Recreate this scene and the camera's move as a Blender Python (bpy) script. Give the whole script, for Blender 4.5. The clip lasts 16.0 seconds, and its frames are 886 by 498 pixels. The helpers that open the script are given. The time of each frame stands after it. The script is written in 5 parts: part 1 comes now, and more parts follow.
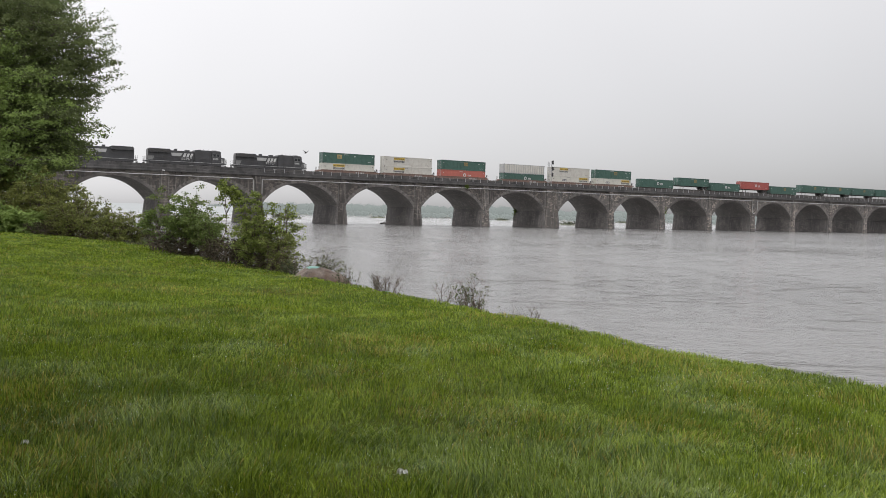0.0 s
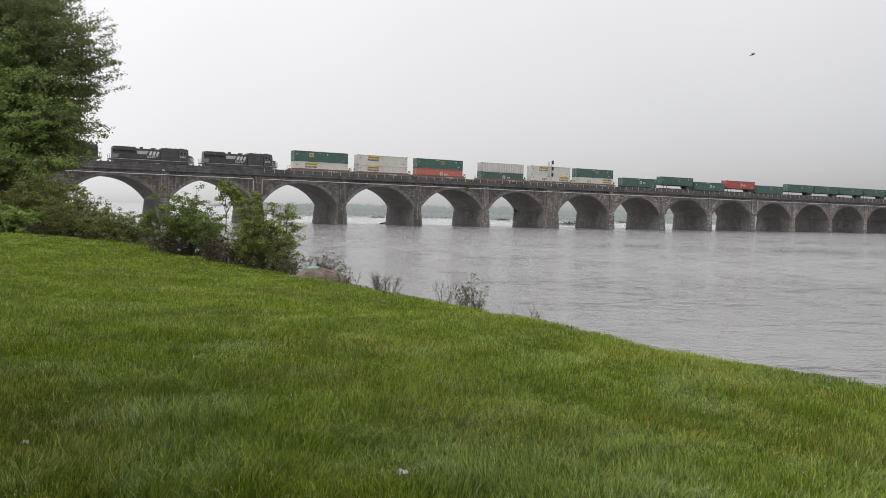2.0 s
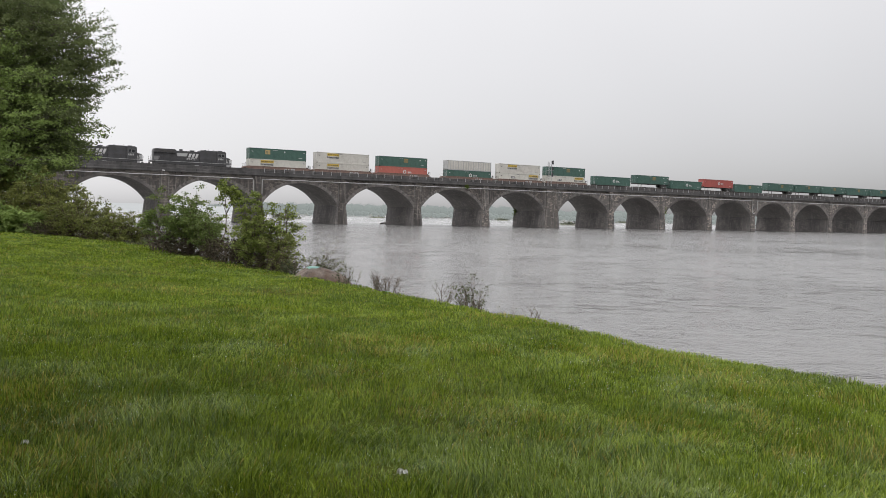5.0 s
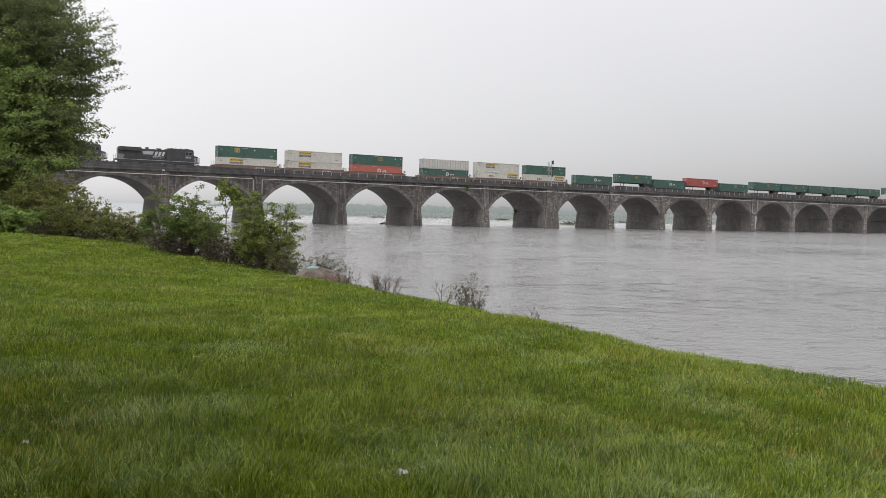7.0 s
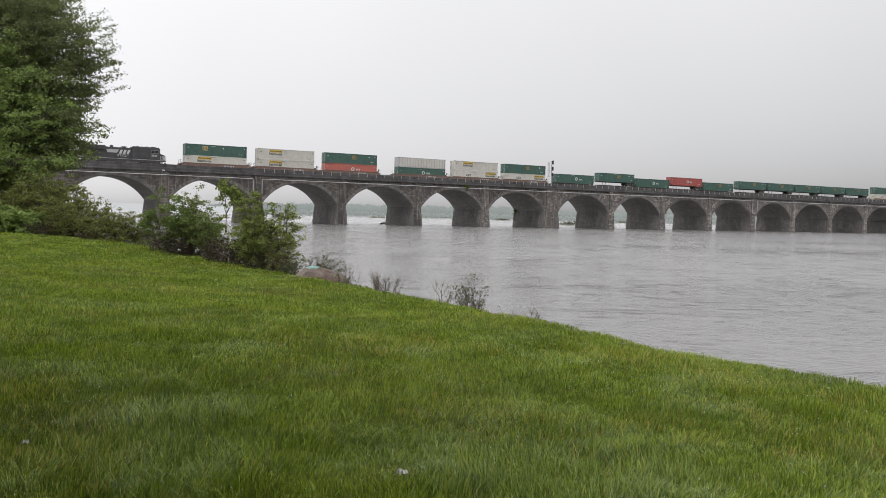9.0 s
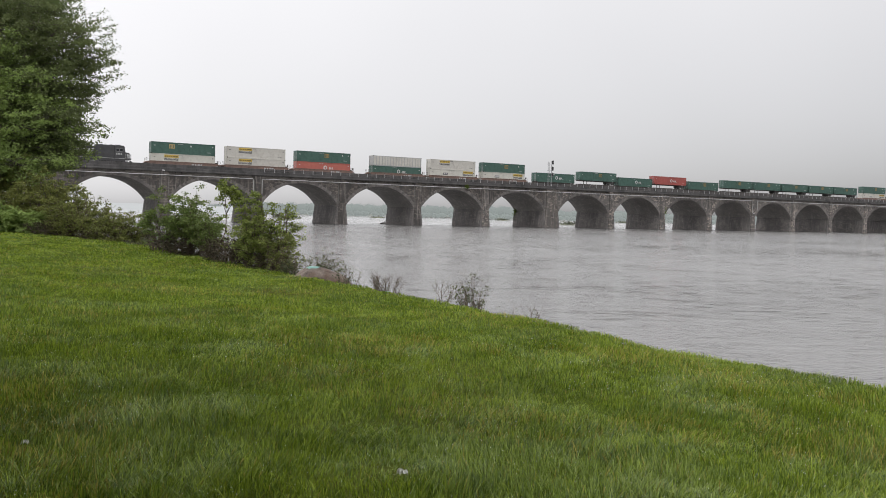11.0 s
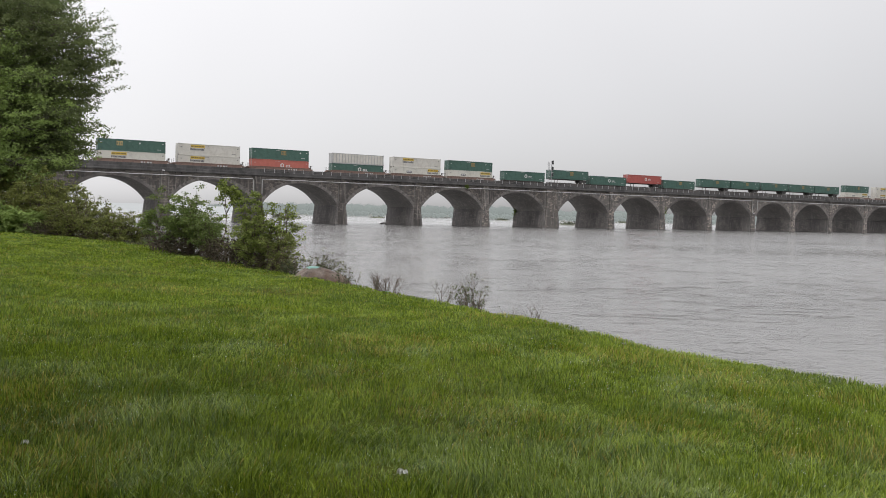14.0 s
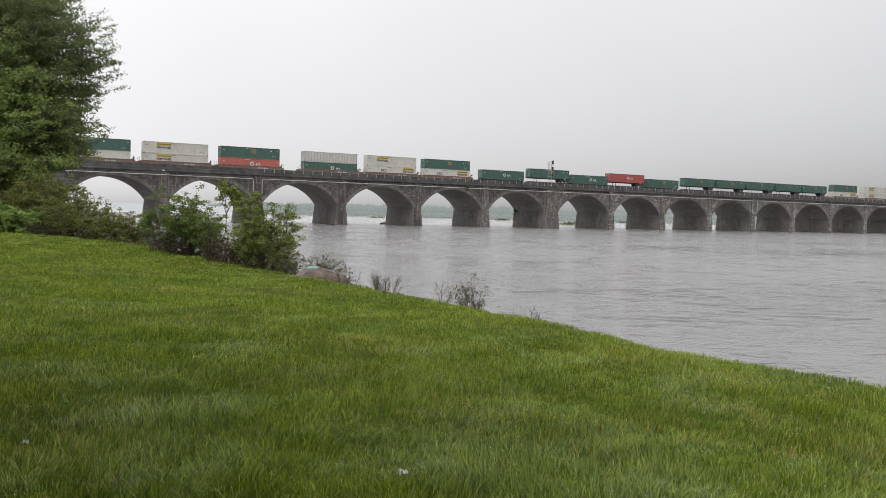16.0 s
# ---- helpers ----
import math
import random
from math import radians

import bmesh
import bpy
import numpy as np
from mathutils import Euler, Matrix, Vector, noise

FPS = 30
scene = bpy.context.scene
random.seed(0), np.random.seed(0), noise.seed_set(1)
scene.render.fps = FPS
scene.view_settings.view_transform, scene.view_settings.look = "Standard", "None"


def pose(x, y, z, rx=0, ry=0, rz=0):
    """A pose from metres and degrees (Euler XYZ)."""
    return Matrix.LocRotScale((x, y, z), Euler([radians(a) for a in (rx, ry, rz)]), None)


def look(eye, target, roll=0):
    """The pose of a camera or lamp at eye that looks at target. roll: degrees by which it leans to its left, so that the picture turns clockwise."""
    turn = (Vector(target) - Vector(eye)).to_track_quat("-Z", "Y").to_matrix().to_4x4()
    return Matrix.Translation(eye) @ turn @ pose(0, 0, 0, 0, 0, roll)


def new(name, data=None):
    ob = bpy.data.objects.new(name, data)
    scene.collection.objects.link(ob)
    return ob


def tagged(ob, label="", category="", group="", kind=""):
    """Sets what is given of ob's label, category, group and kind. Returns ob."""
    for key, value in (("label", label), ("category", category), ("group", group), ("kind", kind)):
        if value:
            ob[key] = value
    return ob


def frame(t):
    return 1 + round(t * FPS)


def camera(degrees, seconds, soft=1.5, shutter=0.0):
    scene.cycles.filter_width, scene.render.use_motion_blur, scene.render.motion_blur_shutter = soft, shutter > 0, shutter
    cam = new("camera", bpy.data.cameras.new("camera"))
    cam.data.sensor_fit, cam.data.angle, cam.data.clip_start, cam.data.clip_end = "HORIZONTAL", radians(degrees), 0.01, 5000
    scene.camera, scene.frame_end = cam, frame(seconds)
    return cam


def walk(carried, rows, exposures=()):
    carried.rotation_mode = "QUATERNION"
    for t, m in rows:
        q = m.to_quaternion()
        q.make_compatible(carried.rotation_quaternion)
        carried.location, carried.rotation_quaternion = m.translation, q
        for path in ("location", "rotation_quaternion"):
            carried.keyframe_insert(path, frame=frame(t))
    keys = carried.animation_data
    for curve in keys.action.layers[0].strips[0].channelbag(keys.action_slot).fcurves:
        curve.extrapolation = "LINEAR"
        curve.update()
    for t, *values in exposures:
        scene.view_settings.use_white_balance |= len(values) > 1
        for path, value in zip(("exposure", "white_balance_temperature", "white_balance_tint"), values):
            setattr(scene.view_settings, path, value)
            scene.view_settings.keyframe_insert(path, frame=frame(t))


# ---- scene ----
cam = camera(54.369, 16.0, soft=0.55, shutter=0.3)
EYE = (0.0, 0.0, 4.3107)
VIEW = look(EYE, (0.0, 100 * math.cos(radians(2.4832)), 4.3107 - 100 * math.sin(radians(2.4832))), 1.5206)
walk(cam, [(0.0, VIEW), (16.0, VIEW)], exposures=[(0.0, 0.0), (16.0, 0.0)])

# ---- sky: bright overcast with low mist, lighter over the near shore ----
world = bpy.data.worlds.new("sky")
scene.world = world
world.use_nodes = True
wn, wl = world.node_tree.nodes, world.node_tree.links
wn.clear()
w_out = wn.new("ShaderNodeOutputWorld")
w_co = wn.new("ShaderNodeTexCoord")
w_sep = wn.new("ShaderNodeSeparateXYZ")
wl.new(w_co.outputs["Generated"], w_sep.inputs[0])


def w_math(op, a, b, c=None):
    m = wn.new("ShaderNodeMath")
    m.operation = op
    for i, v in enumerate((a, b, c)):
        if isinstance(v, (int, float)):
            m.inputs[i].default_value = v
        elif v is not None:
            wl.new(v, m.inputs[i])
    return m.outputs[0]


w_x, w_z = w_sep.outputs["X"], w_math("MAXIMUM", w_sep.outputs["Z"], 0.0)
w_fall = w_math("POWER", 2.71828, w_math("MULTIPLY", w_z, -12.0))          # low mist, thinning upwards
w_bank = w_math("MULTIPLY", w_math("POWER", 2.71828, w_math("MULTIPLY", w_z, -55.0)), 0.2)   # a denser bank of it on the water
w_mist = w_math("ADD", w_math("MULTIPLY", w_math("MULTIPLY_ADD", w_x, 0.3, 0.24), w_fall), w_bank)
w_dome = w_math("MULTIPLY", w_math("POWER", w_z, 3.0), 2.1)               # an overcast sky is brightest overhead
w_open = w_math("ADD", w_math("MULTIPLY_ADD", w_z, 0.25, w_math("ADD", w_dome, 0.80)), w_math("MULTIPLY", w_x, -0.25))
w_light = w_math("SUBTRACT", w_open, w_mist)
w_noise = wn.new("ShaderNodeTexNoise")
w_noise.inputs["Scale"].default_value = 2.2
w_noise.inputs["Detail"].default_value = 3
wl.new(w_co.outputs["Generated"], w_noise.inputs["Vector"])
w_map = wn.new("ShaderNodeMapRange")
w_map.inputs["To Min"].default_value = 0.93
w_map.inputs["To Max"].default_value = 1.07
wl.new(w_noise.outputs["Fac"], w_map.inputs["Value"])
w_mul = wn.new("ShaderNodeMath")
w_mul.operation = "MULTIPLY"
wl.new(w_light, w_mul.inputs[0])
wl.new(w_map.outputs[0], w_mul.inputs[1])
w_max = wn.new("ShaderNodeMath")
w_max.operation = "MAXIMUM"
w_max.inputs[1].default_value = 0.25
wl.new(w_mul.outputs[0], w_max.inputs[0])
w_bg = wn.new("ShaderNodeBackground")
w_bg.inputs["Color"].default_value = (1.0, 0.99, 1.01, 1)
wl.new(w_max.outputs[0], w_bg.inputs["Strength"])
w_sky = wn.new("ShaderNodeTexSky")
w_sky.sky_type = "NISHITA"
w_sky.sun_disc = False
w_sky.sun_elevation, w_sky.sun_rotation = radians(52), radians(215)
w_bg2 = wn.new("ShaderNodeBackground")
w_bg2.inputs["Strength"].default_value = 0.006
wl.new(w_sky.outputs[0], w_bg2.inputs["Color"])
w_sum = wn.new("ShaderNodeAddShader")
wl.new(w_bg.outputs[0], w_sum.inputs[0])
wl.new(w_bg2.outputs[0], w_sum.inputs[1])
wl.new(w_sum.outputs[0], w_out.inputs[0])

sun = new("sun", bpy.data.lights.new("sun", "SUN"))
sun.data.energy, sun.data.angle, sun.data.color = 0.8, radians(30), (1.0, 0.96, 0.9)
sun.matrix_world = look((-30, -40, 65), (0, 0, 0))


# ---- mesh tools ----
class Geo:
    """Gathers vertices and faces of one mesh."""

    def __init__(self):
        self.v, self.f = [], []

    def add(self, verts, faces):
        n = len(self.v)
        self.v += [tuple(p) for p in verts]
        self.f += [tuple(i + n for i in f) for f in faces]
        return self

    def box(self, x0, x1, y0, y1, z0, z1, b=0.0):
        if b <= 0:
            return self.add([(x, y, z) for x in (x0, x1) for y in (y0, y1) for z in (z0, z1)],
                            [(0, 1, 3, 2), (4, 6, 7, 5), (0, 4, 5, 1), (2, 3, 7, 6), (0, 2, 6, 4), (1, 5, 7, 3)])
        c, h = ((x0 + x1) / 2, (y0 + y1) / 2, (z0 + z1) / 2), ((x1 - x0) / 2, (y1 - y0) / 2, (z1 - z0) / 2)
        verts, idx = [], {}
        for sx in (-1, 1):
            for sy in (-1, 1):
                for sz in (-1, 1):
                    for a in range(3):
                        s = (sx, sy, sz)
                        idx[s, a] = len(verts)
                        verts.append(tuple(c[k] + s[k] * (h[k] - (0 if k == a else b)) for k in range(3)))
        faces = []
        for a in range(3):
            k, m = (a + 1) % 3, (a + 2) % 3
            for sa in (-1, 1):
                q = []
                for sk, sm in ((-1, -1), (1, -1), (1, 1), (-1, 1)):
                    s = [0, 0, 0]
                    s[a], s[k], s[m] = sa, sk, sm
                    q.append(idx[tuple(s), a])
                faces.append(q if sa > 0 else q[::-1])
            for sk in (-1, 1):
                for sm in (-1, 1):
                    s0, s1 = [0, 0, 0], [0, 0, 0]
                    s0[a], s1[a] = -1, 1
                    s0[k] = s1[k] = sk
                    s0[m] = s1[m] = sm
                    s0, s1 = tuple(s0), tuple(s1)
                    q = [idx[s0, k], idx[s1, k], idx[s1, m], idx[s0, m]]
                    faces.append(q if sk * sm < 0 else q[::-1])
        for sx in (-1, 1):
            for sy in (-1, 1):
                for sz in (-1, 1):
                    s = (sx, sy, sz)
                    q = [idx[s, 0], idx[s, 1], idx[s, 2]]
                    faces.append(q if sx * sy * sz > 0 else q[::-1])
        return self.add(verts, faces)

    def prism(self, poly, y0, y1):
        """A polygon in x and z, drawn out along y."""
        n = len(poly)
        verts = [(x, y0, z) for x, z in poly] + [(x, y1, z) for x, z in poly]
        faces = [tuple(range(n)), tuple(range(2 * n - 1, n - 1, -1))]
        faces += [(i, i + n, (i + 1) % n + n, (i + 1) % n) for i in range(n)]
        return self.add(verts, faces)

    def tube(self, pts, radii, sides=6):
        pts = [Vector(p) for p in pts]
        rings = []
        for i, p in enumerate(pts):
            d = (pts[min(i + 1, len(pts) - 1)] - pts[max(i - 1, 0)]).normalized()
            a = d.cross((0, 0, 1) if abs(d.z) < 0.9 else (1, 0, 0)).normalized()
            c = d.cross(a)
            r = radii[i] if isinstance(radii, (list, tuple)) else radii
            rings.append([p + r * (math.cos(t) * a + math.sin(t) * c) for t in (2 * math.pi * k / sides for k in range(sides))])
        faces = []
        for i in range(len(pts) - 1):
            for k in range(sides):
                m = (k + 1) % sides
                faces.append((i * sides + k, i * sides + m, (i + 1) * sides + m, (i + 1) * sides + k))
        faces.append(tuple(range(sides - 1, -1, -1)))
        faces.append(tuple(range((len(pts) - 1) * sides, len(pts) * sides)))
        return self.add([p for r in rings for p in r], faces)

    def mesh(self, name, material, smooth=False):
        me = bpy.data.meshes.new(name)
        me.from_pydata(self.v, [], self.f)
        if material:
            me.materials.append(material)
        if smooth:
            me.shade_smooth()
        return me


def part(name, geo, material, parent, label="", smooth=False):
    ob = new(name, geo.mesh(name, material, smooth) if isinstance(geo, Geo) else geo)
    ob.parent = parent
    return tagged(ob, label)


def array_mesh(name, verts, flat, starts, material, smooth=False):
    """A large mesh out of arrays: vertices, corner indices and where each face starts."""
    me = bpy.data.meshes.new(name)
    me.vertices.add(len(verts))
    me.vertices.foreach_set("co", np.asarray(verts, np.float32).ravel())
    me.loops.add(len(flat))
    me.loops.foreach_set("vertex_index", np.asarray(flat, np.int32).ravel())
    me.polygons.add(len(starts))
    me.polygons.foreach_set("loop_start", np.asarray(starts, np.int32))
    me.update(calc_edges=True)
    me.materials.append(material)
    if smooth:
        me.shade_smooth()
    return me


# ---- materials ----
def material(name, dark, light, rough=0.7, scale=1.0, metal=0.0, bump=0.3, grain=12.0, specular=0.5, island=0.0, rand=0.0,
             stretch=(1, 1, 1), stain=None, glow=0.0, both=False):
    """Two colours mixed by a coarse and a fine noise, with relief from the fine one; stain: colour, scale, amount."""
    m = bpy.data.materials.new(name)
    m.use_nodes = True
    n, l = m.node_tree.nodes, m.node_tree.links
    b = n["Principled BSDF"]
    co = n.new("ShaderNodeTexCoord")
    mp = n.new("ShaderNodeMapping")
    mp.inputs["Scale"].default_value = stretch
    l.new(co.outputs["Object"], mp.inputs["Vector"])
    a, c = n.new("ShaderNodeTexNoise"), n.new("ShaderNodeTexNoise")
    for t, s in ((a, scale), (c, scale * grain)):
        t.inputs["Scale"].default_value = s
        t.inputs["Detail"].default_value = 4
        l.new(mp.outputs[0], t.inputs["Vector"])
    f = n.new("ShaderNodeMath")
    f.operation = "MULTIPLY_ADD"
    f.inputs[1].default_value = 0.4
    l.new(c.outputs["Fac"], f.inputs[0])
    h = n.new("ShaderNodeMath")
    h.operation = "MULTIPLY"
    h.inputs[1].default_value = 0.6
    l.new(a.outputs["Fac"], h.inputs[0])
    l.new(h.outputs[0], f.inputs[2])
    fac = f.outputs[0]
    for amount, node, socket in ((island, "ShaderNodeNewGeometry", "Random Per Island"), (rand, "ShaderNodeObjectInfo", "Random")):
        if amount:
            g = n.new(node)
            k = n.new("ShaderNodeMapRange")
            k.inputs["To Min"].default_value, k.inputs["To Max"].default_value = -amount, amount
            l.new(g.outputs[socket], k.inputs["Value"])
            s = n.new("ShaderNodeMath")
            s.operation = "ADD"
            l.new(fac, s.inputs[0])
            l.new(k.outputs[0], s.inputs[1])
            fac = s.outputs[0]
    r = n.new("ShaderNodeValToRGB")
    r.color_ramp.elements[0].position, r.color_ramp.elements[1].position = 0.3, 0.7
    r.color_ramp.elements[0].color, r.color_ramp.elements[1].color = (*dark, 1), (*light, 1)
    l.new(fac, r.inputs["Fac"])
    colour = r.outputs["Color"]
    if stain:
        t = n.new("ShaderNodeTexNoise")
        t.inputs["Scale"].default_value = stain[1]
        t.inputs["Detail"].default_value = 5
        l.new(mp.outputs[0], t.inputs["Vector"])
        q = n.new("ShaderNodeMapRange")
        q.inputs["From Min"].default_value, q.inputs["From Max"].default_value = 0.48, 0.68
        q.inputs["To Max"].default_value = stain[2]
        l.new(t.outputs["Fac"], q.inputs["Value"])
        x = n.new("ShaderNodeMix")
        x.data_type = "RGBA"
        l.new(q.outputs[0], x.inputs["Factor"])
        l.new(colour, x.inputs["A"])
        x.inputs["B"].default_value = (*stain[0], 1)
        colour = x.outputs["Result"]
    l.new(colour, b.inputs["Base Color"])
    b.inputs["Roughness"].default_value, b.inputs["Metallic"].default_value = rough, metal
    b.inputs["Specular IOR Level"].default_value = specular
    if bump:
        u = n.new("ShaderNodeBump")
        u.inputs["Strength"].default_value = bump
        u.inputs["Distance"].default_value = 0.3 / (scale * grain)
        l.new(c.outputs["Fac"], u.inputs["Height"])
        l.new(u.outputs[0], b.inputs["Normal"])
    if glow:
        l.new(colour, b.inputs["Emission Color"])
        b.inputs["Emission Strength"].default_value = glow
    return m


def stone_material(name, dark, light, mortar, stain, wide, high, low=0.68, top=1.28, odd=0.3, lime=0.3):
    """Coursed rough stone with soot streaks; object x and y run along the wall, z up."""
    m = material(name, dark, light, 0.85, 0.35, bump=0.5, grain=9, specular=0.3)
    n, l = m.node_tree.nodes, m.node_tree.links
    b = n["Principled BSDF"]
    co = n.new("ShaderNodeTexCoord")
    sp = n.new("ShaderNodeSeparateXYZ")
    l.new(co.outputs["Object"], sp.inputs[0])
    ad = n.new("ShaderNodeMath")
    ad.operation = "ADD"
    l.new(sp.outputs["X"], ad.inputs[0])
    l.new(sp.outputs["Y"], ad.inputs[1])
    cb = n.new("ShaderNodeCombineXYZ")
    l.new(ad.outputs[0], cb.inputs["X"])
    l.new(sp.outputs["Z"], cb.inputs["Y"])
    br = n.new("ShaderNodeTexBrick")
    br.inputs["Scale"].default_value = 1.0
    br.inputs["Brick Width"].default_value, br.inputs["Row Height"].default_value = wide, high
    br.inputs["Mortar Size"].default_value = 0.035
    br.inputs["Color1"].default_value, br.inputs["Color2"].default_value = (low, low * 0.98, low * 0.97, 1), (top, top * 0.97, top * 0.93, 1)
    br.inputs["Mortar"].default_value = (*mortar, 1)
    wob = n.new("ShaderNodeTexNoise")              # hand-laid courses: no joint runs quite true
    wob.inputs["Scale"].default_value, wob.inputs["Detail"].default_value = 0.8, 2
    l.new(co.outputs["Object"], wob.inputs["Vector"])
    off = n.new("ShaderNodeVectorMath")
    off.operation = "MULTIPLY_ADD"
    off.inputs[1].default_value = (1.9, 0.42, 0)
    l.new(wob.outputs["Color"], off.inputs[0])
    l.new(cb.outputs[0], off.inputs[2])
    l.new(off.outputs[0], br.inputs["Vector"])
    old = b.inputs["Base Color"].links[0].from_socket
    mul = n.new("ShaderNodeMix")
    mul.data_type, mul.blend_type = "RGBA", "MULTIPLY"
    mul.inputs["Factor"].default_value = 0.7
    l.new(old, mul.inputs["A"])
    l.new(br.outputs["Color"], mul.inputs["B"])
    mp = n.new("ShaderNodeMapping")
    mp.inputs["Scale"].default_value = (0.9, 0.9, 0.1)
    l.new(co.outputs["Object"], mp.inputs["Vector"])
    t = n.new("ShaderNodeTexNoise")
    t.inputs["Scale"].default_value, t.inputs["Detail"].default_value = 1.3, 5
    l.new(mp.outputs[0], t.inputs["Vector"])
    q = n.new("ShaderNodeMapRange")
    q.inputs["From Min"].default_value, q.inputs["From Max"].default_value = 0.4, 0.6
    q.inputs["To Max"].default_value = 0.8
    l.new(t.outputs["Fac"], q.inputs["Value"])
    x = n.new("ShaderNodeMix")
    x.data_type = "RGBA"
    l.new(q.outputs[0], x.inputs["Factor"])
    l.new(mul.outputs["Result"], x.inputs["A"])
    x.inputs["B"].default_value = (*stain, 1)
    l.new(x.outputs["Result"], b.inputs["Base Color"])
    # paler, reddish stones of later repairs, gathered in patches
    b2 = n.new("ShaderNodeTexBrick")
    for k in ("Scale", "Brick Width", "Row Height", "Mortar Size"):
        b2.inputs[k].default_value = br.inputs[k].default_value
    b2.inputs["Color1"].default_value, b2.inputs["Color2"].default_value, b2.inputs["Mortar"].default_value = (0, 0, 0, 1), (1, 1, 1, 1), (0, 0, 0, 1)
    l.new(off.outputs[0], b2.inputs["Vector"])
    pt = n.new("ShaderNodeTexNoise")
    pt.inputs["Scale"].default_value, pt.inputs["Detail"].default_value = 0.22, 3
    l.new(co.outputs["Object"], pt.inputs["Vector"])
    pa = n.new("ShaderNodeMath")
    pa.operation = "MULTIPLY_ADD"
    pa.inputs[1].default_value = 1.8
    l.new(pt.outputs["Fac"], pa.inputs[0])
    l.new(b2.outputs["Color"], pa.inputs[2])
    pr = n.new("ShaderNodeMapRange")
    pr.inputs["From Min"].default_value, pr.inputs["From Max"].default_value = 1.55, 1.85
    pr.inputs["To Max"].default_value = odd
    l.new(pa.outputs[0], pr.inputs["Value"])
    px = n.new("ShaderNodeMix")
    px.data_type = "RGBA"
    l.new(pr.outputs[0], px.inputs["Factor"])
    l.new(x.outputs["Result"], px.inputs["A"])
    px.inputs["B"].default_value = (0.4, 0.345, 0.3, 1)
    # lime washed out of the joints, in thin runs down the wall
    lm = n.new("ShaderNodeMapping")
    lm.inputs["Scale"].default_value = (1.9, 1.9, 0.16)
    l.new(co.outputs["Object"], lm.inputs["Vector"])
    ln = n.new("ShaderNodeTexNoise")
    ln.inputs["Scale"].default_value, ln.inputs["Detail"].default_value = 1.2, 6
    l.new(lm.outputs[0], ln.inputs["Vector"])
    lr = n.new("ShaderNodeMapRange")
    lr.inputs["From Min"].default_value, lr.inputs["From Max"].default_value = 0.56, 0.74
    lr.inputs["To Max"].default_value = lime
    l.new(ln.outputs["Fac"], lr.inputs["Value"])
    lx = n.new("ShaderNodeMix")
    lx.data_type = "RGBA"
    l.new(lr.outputs[0], lx.inputs["Factor"])
    l.new(px.outputs["Result"], lx.inputs["A"])
    lx.inputs["B"].default_value = (0.46, 0.425, 0.39, 1)
    l.new(lx.outputs["Result"], b.inputs["Base Color"])
    u = n.new("ShaderNodeBump")
    u.inputs["Strength"].default_value, u.inputs["Distance"].default_value = 0.45, 0.06
    u.invert = True
    l.new(br.outputs["Fac"], u.inputs["Height"])
    l.new(b.inputs["Normal"].links[0].from_socket, u.inputs["Normal"])
    l.new(u.outputs[0], b.inputs["Normal"])
    return m


STONE = stone_material("bridge_stone", (0.058, 0.053, 0.051), (0.17, 0.153, 0.141), (0.7, 0.68, 0.66), (0.062, 0.059, 0.058), 0.7, 0.36, 0.8, 1.17, 0.24, 0.4)
RUBBLE = stone_material("patched_rubble_stone", (0.109, 0.101, 0.096), (0.275, 0.253, 0.234), (0.5, 0.48, 0.47), (0.101, 0.097, 0.097), 0.75, 0.5, 0.55, 1.55, 0.7, 0.75)
SOFFIT = stone_material("vault_stone", (0.200, 0.190, 0.186), (0.345, 0.329, 0.319), (0.6, 0.58, 0.58), (0.200, 0.190, 0.189), 0.9, 0.42, 0.82, 1.12, 0.06, 0.16)
PIER_STONE = stone_material("pier_stone", (0.114, 0.109, 0.106), (0.242, 0.228, 0.221), (0.6, 0.58, 0.57), (0.121, 0.114, 0.114), 0.95, 0.42, 0.8, 1.15, 0.12, 0.3)
PALE_STONE = stone_material("pale_pier_stone", (0.085, 0.078, 0.073), (0.22, 0.2, 0.184), (0.6, 0.58, 0.55), (0.12, 0.112, 0.106), 0.8, 0.42, 0.75, 1.2, 0.35, 0.75)
VOUSSOIR = material("voussoir_stone", (0.094, 0.087, 0.083), (0.215, 0.199, 0.186), 0.85, 0.5, bump=0.5, island=0.08, rand=0.14, specular=0.3)
CONCRETE = material("sooty_concrete", (0.051, 0.050, 0.050), (0.122, 0.116, 0.114), 0.85, 0.4, bump=0.4, stretch=(0.936, 0.936, 0.281), specular=0.3,
                    stain=((0.035, 0.034, 0.035), 0.7, 0.6))
BALLAST = material("ballast", (0.12, 0.11, 0.1), (0.25, 0.23, 0.21), 0.95, 2.0, bump=0.8)
RAILSTEEL = material("rail_steel", (0.12, 0.08, 0.06), (0.2, 0.15, 0.12), 0.5, 2.0, metal=0.6)
PIPE = material("grey_pipe", (0.38, 0.38, 0.38), (0.55, 0.55, 0.54), 0.5, 1.2, bump=0.1)
RUST = material("rusty_iron", (0.1, 0.085, 0.075), (0.2, 0.175, 0.16), 0.7, 1.5)
SIGNAL = material("signal_black", (0.03, 0.03, 0.032), (0.07, 0.07, 0.072), 0.5, 2.0)
FRAME_GREY = material("dull_window_frame", (0.179, 0.179, 0.179), (0.244, 0.244, 0.244), 0.6, 2.0)
GALV = material("galvanised_steel", (0.3, 0.3, 0.31), (0.45, 0.45, 0.46), 0.5, 2.0, metal=0.3)

# ---- ground, river, far shore ----
DX, DY = 0.8503, 0.5263          # across the river, along the bridge


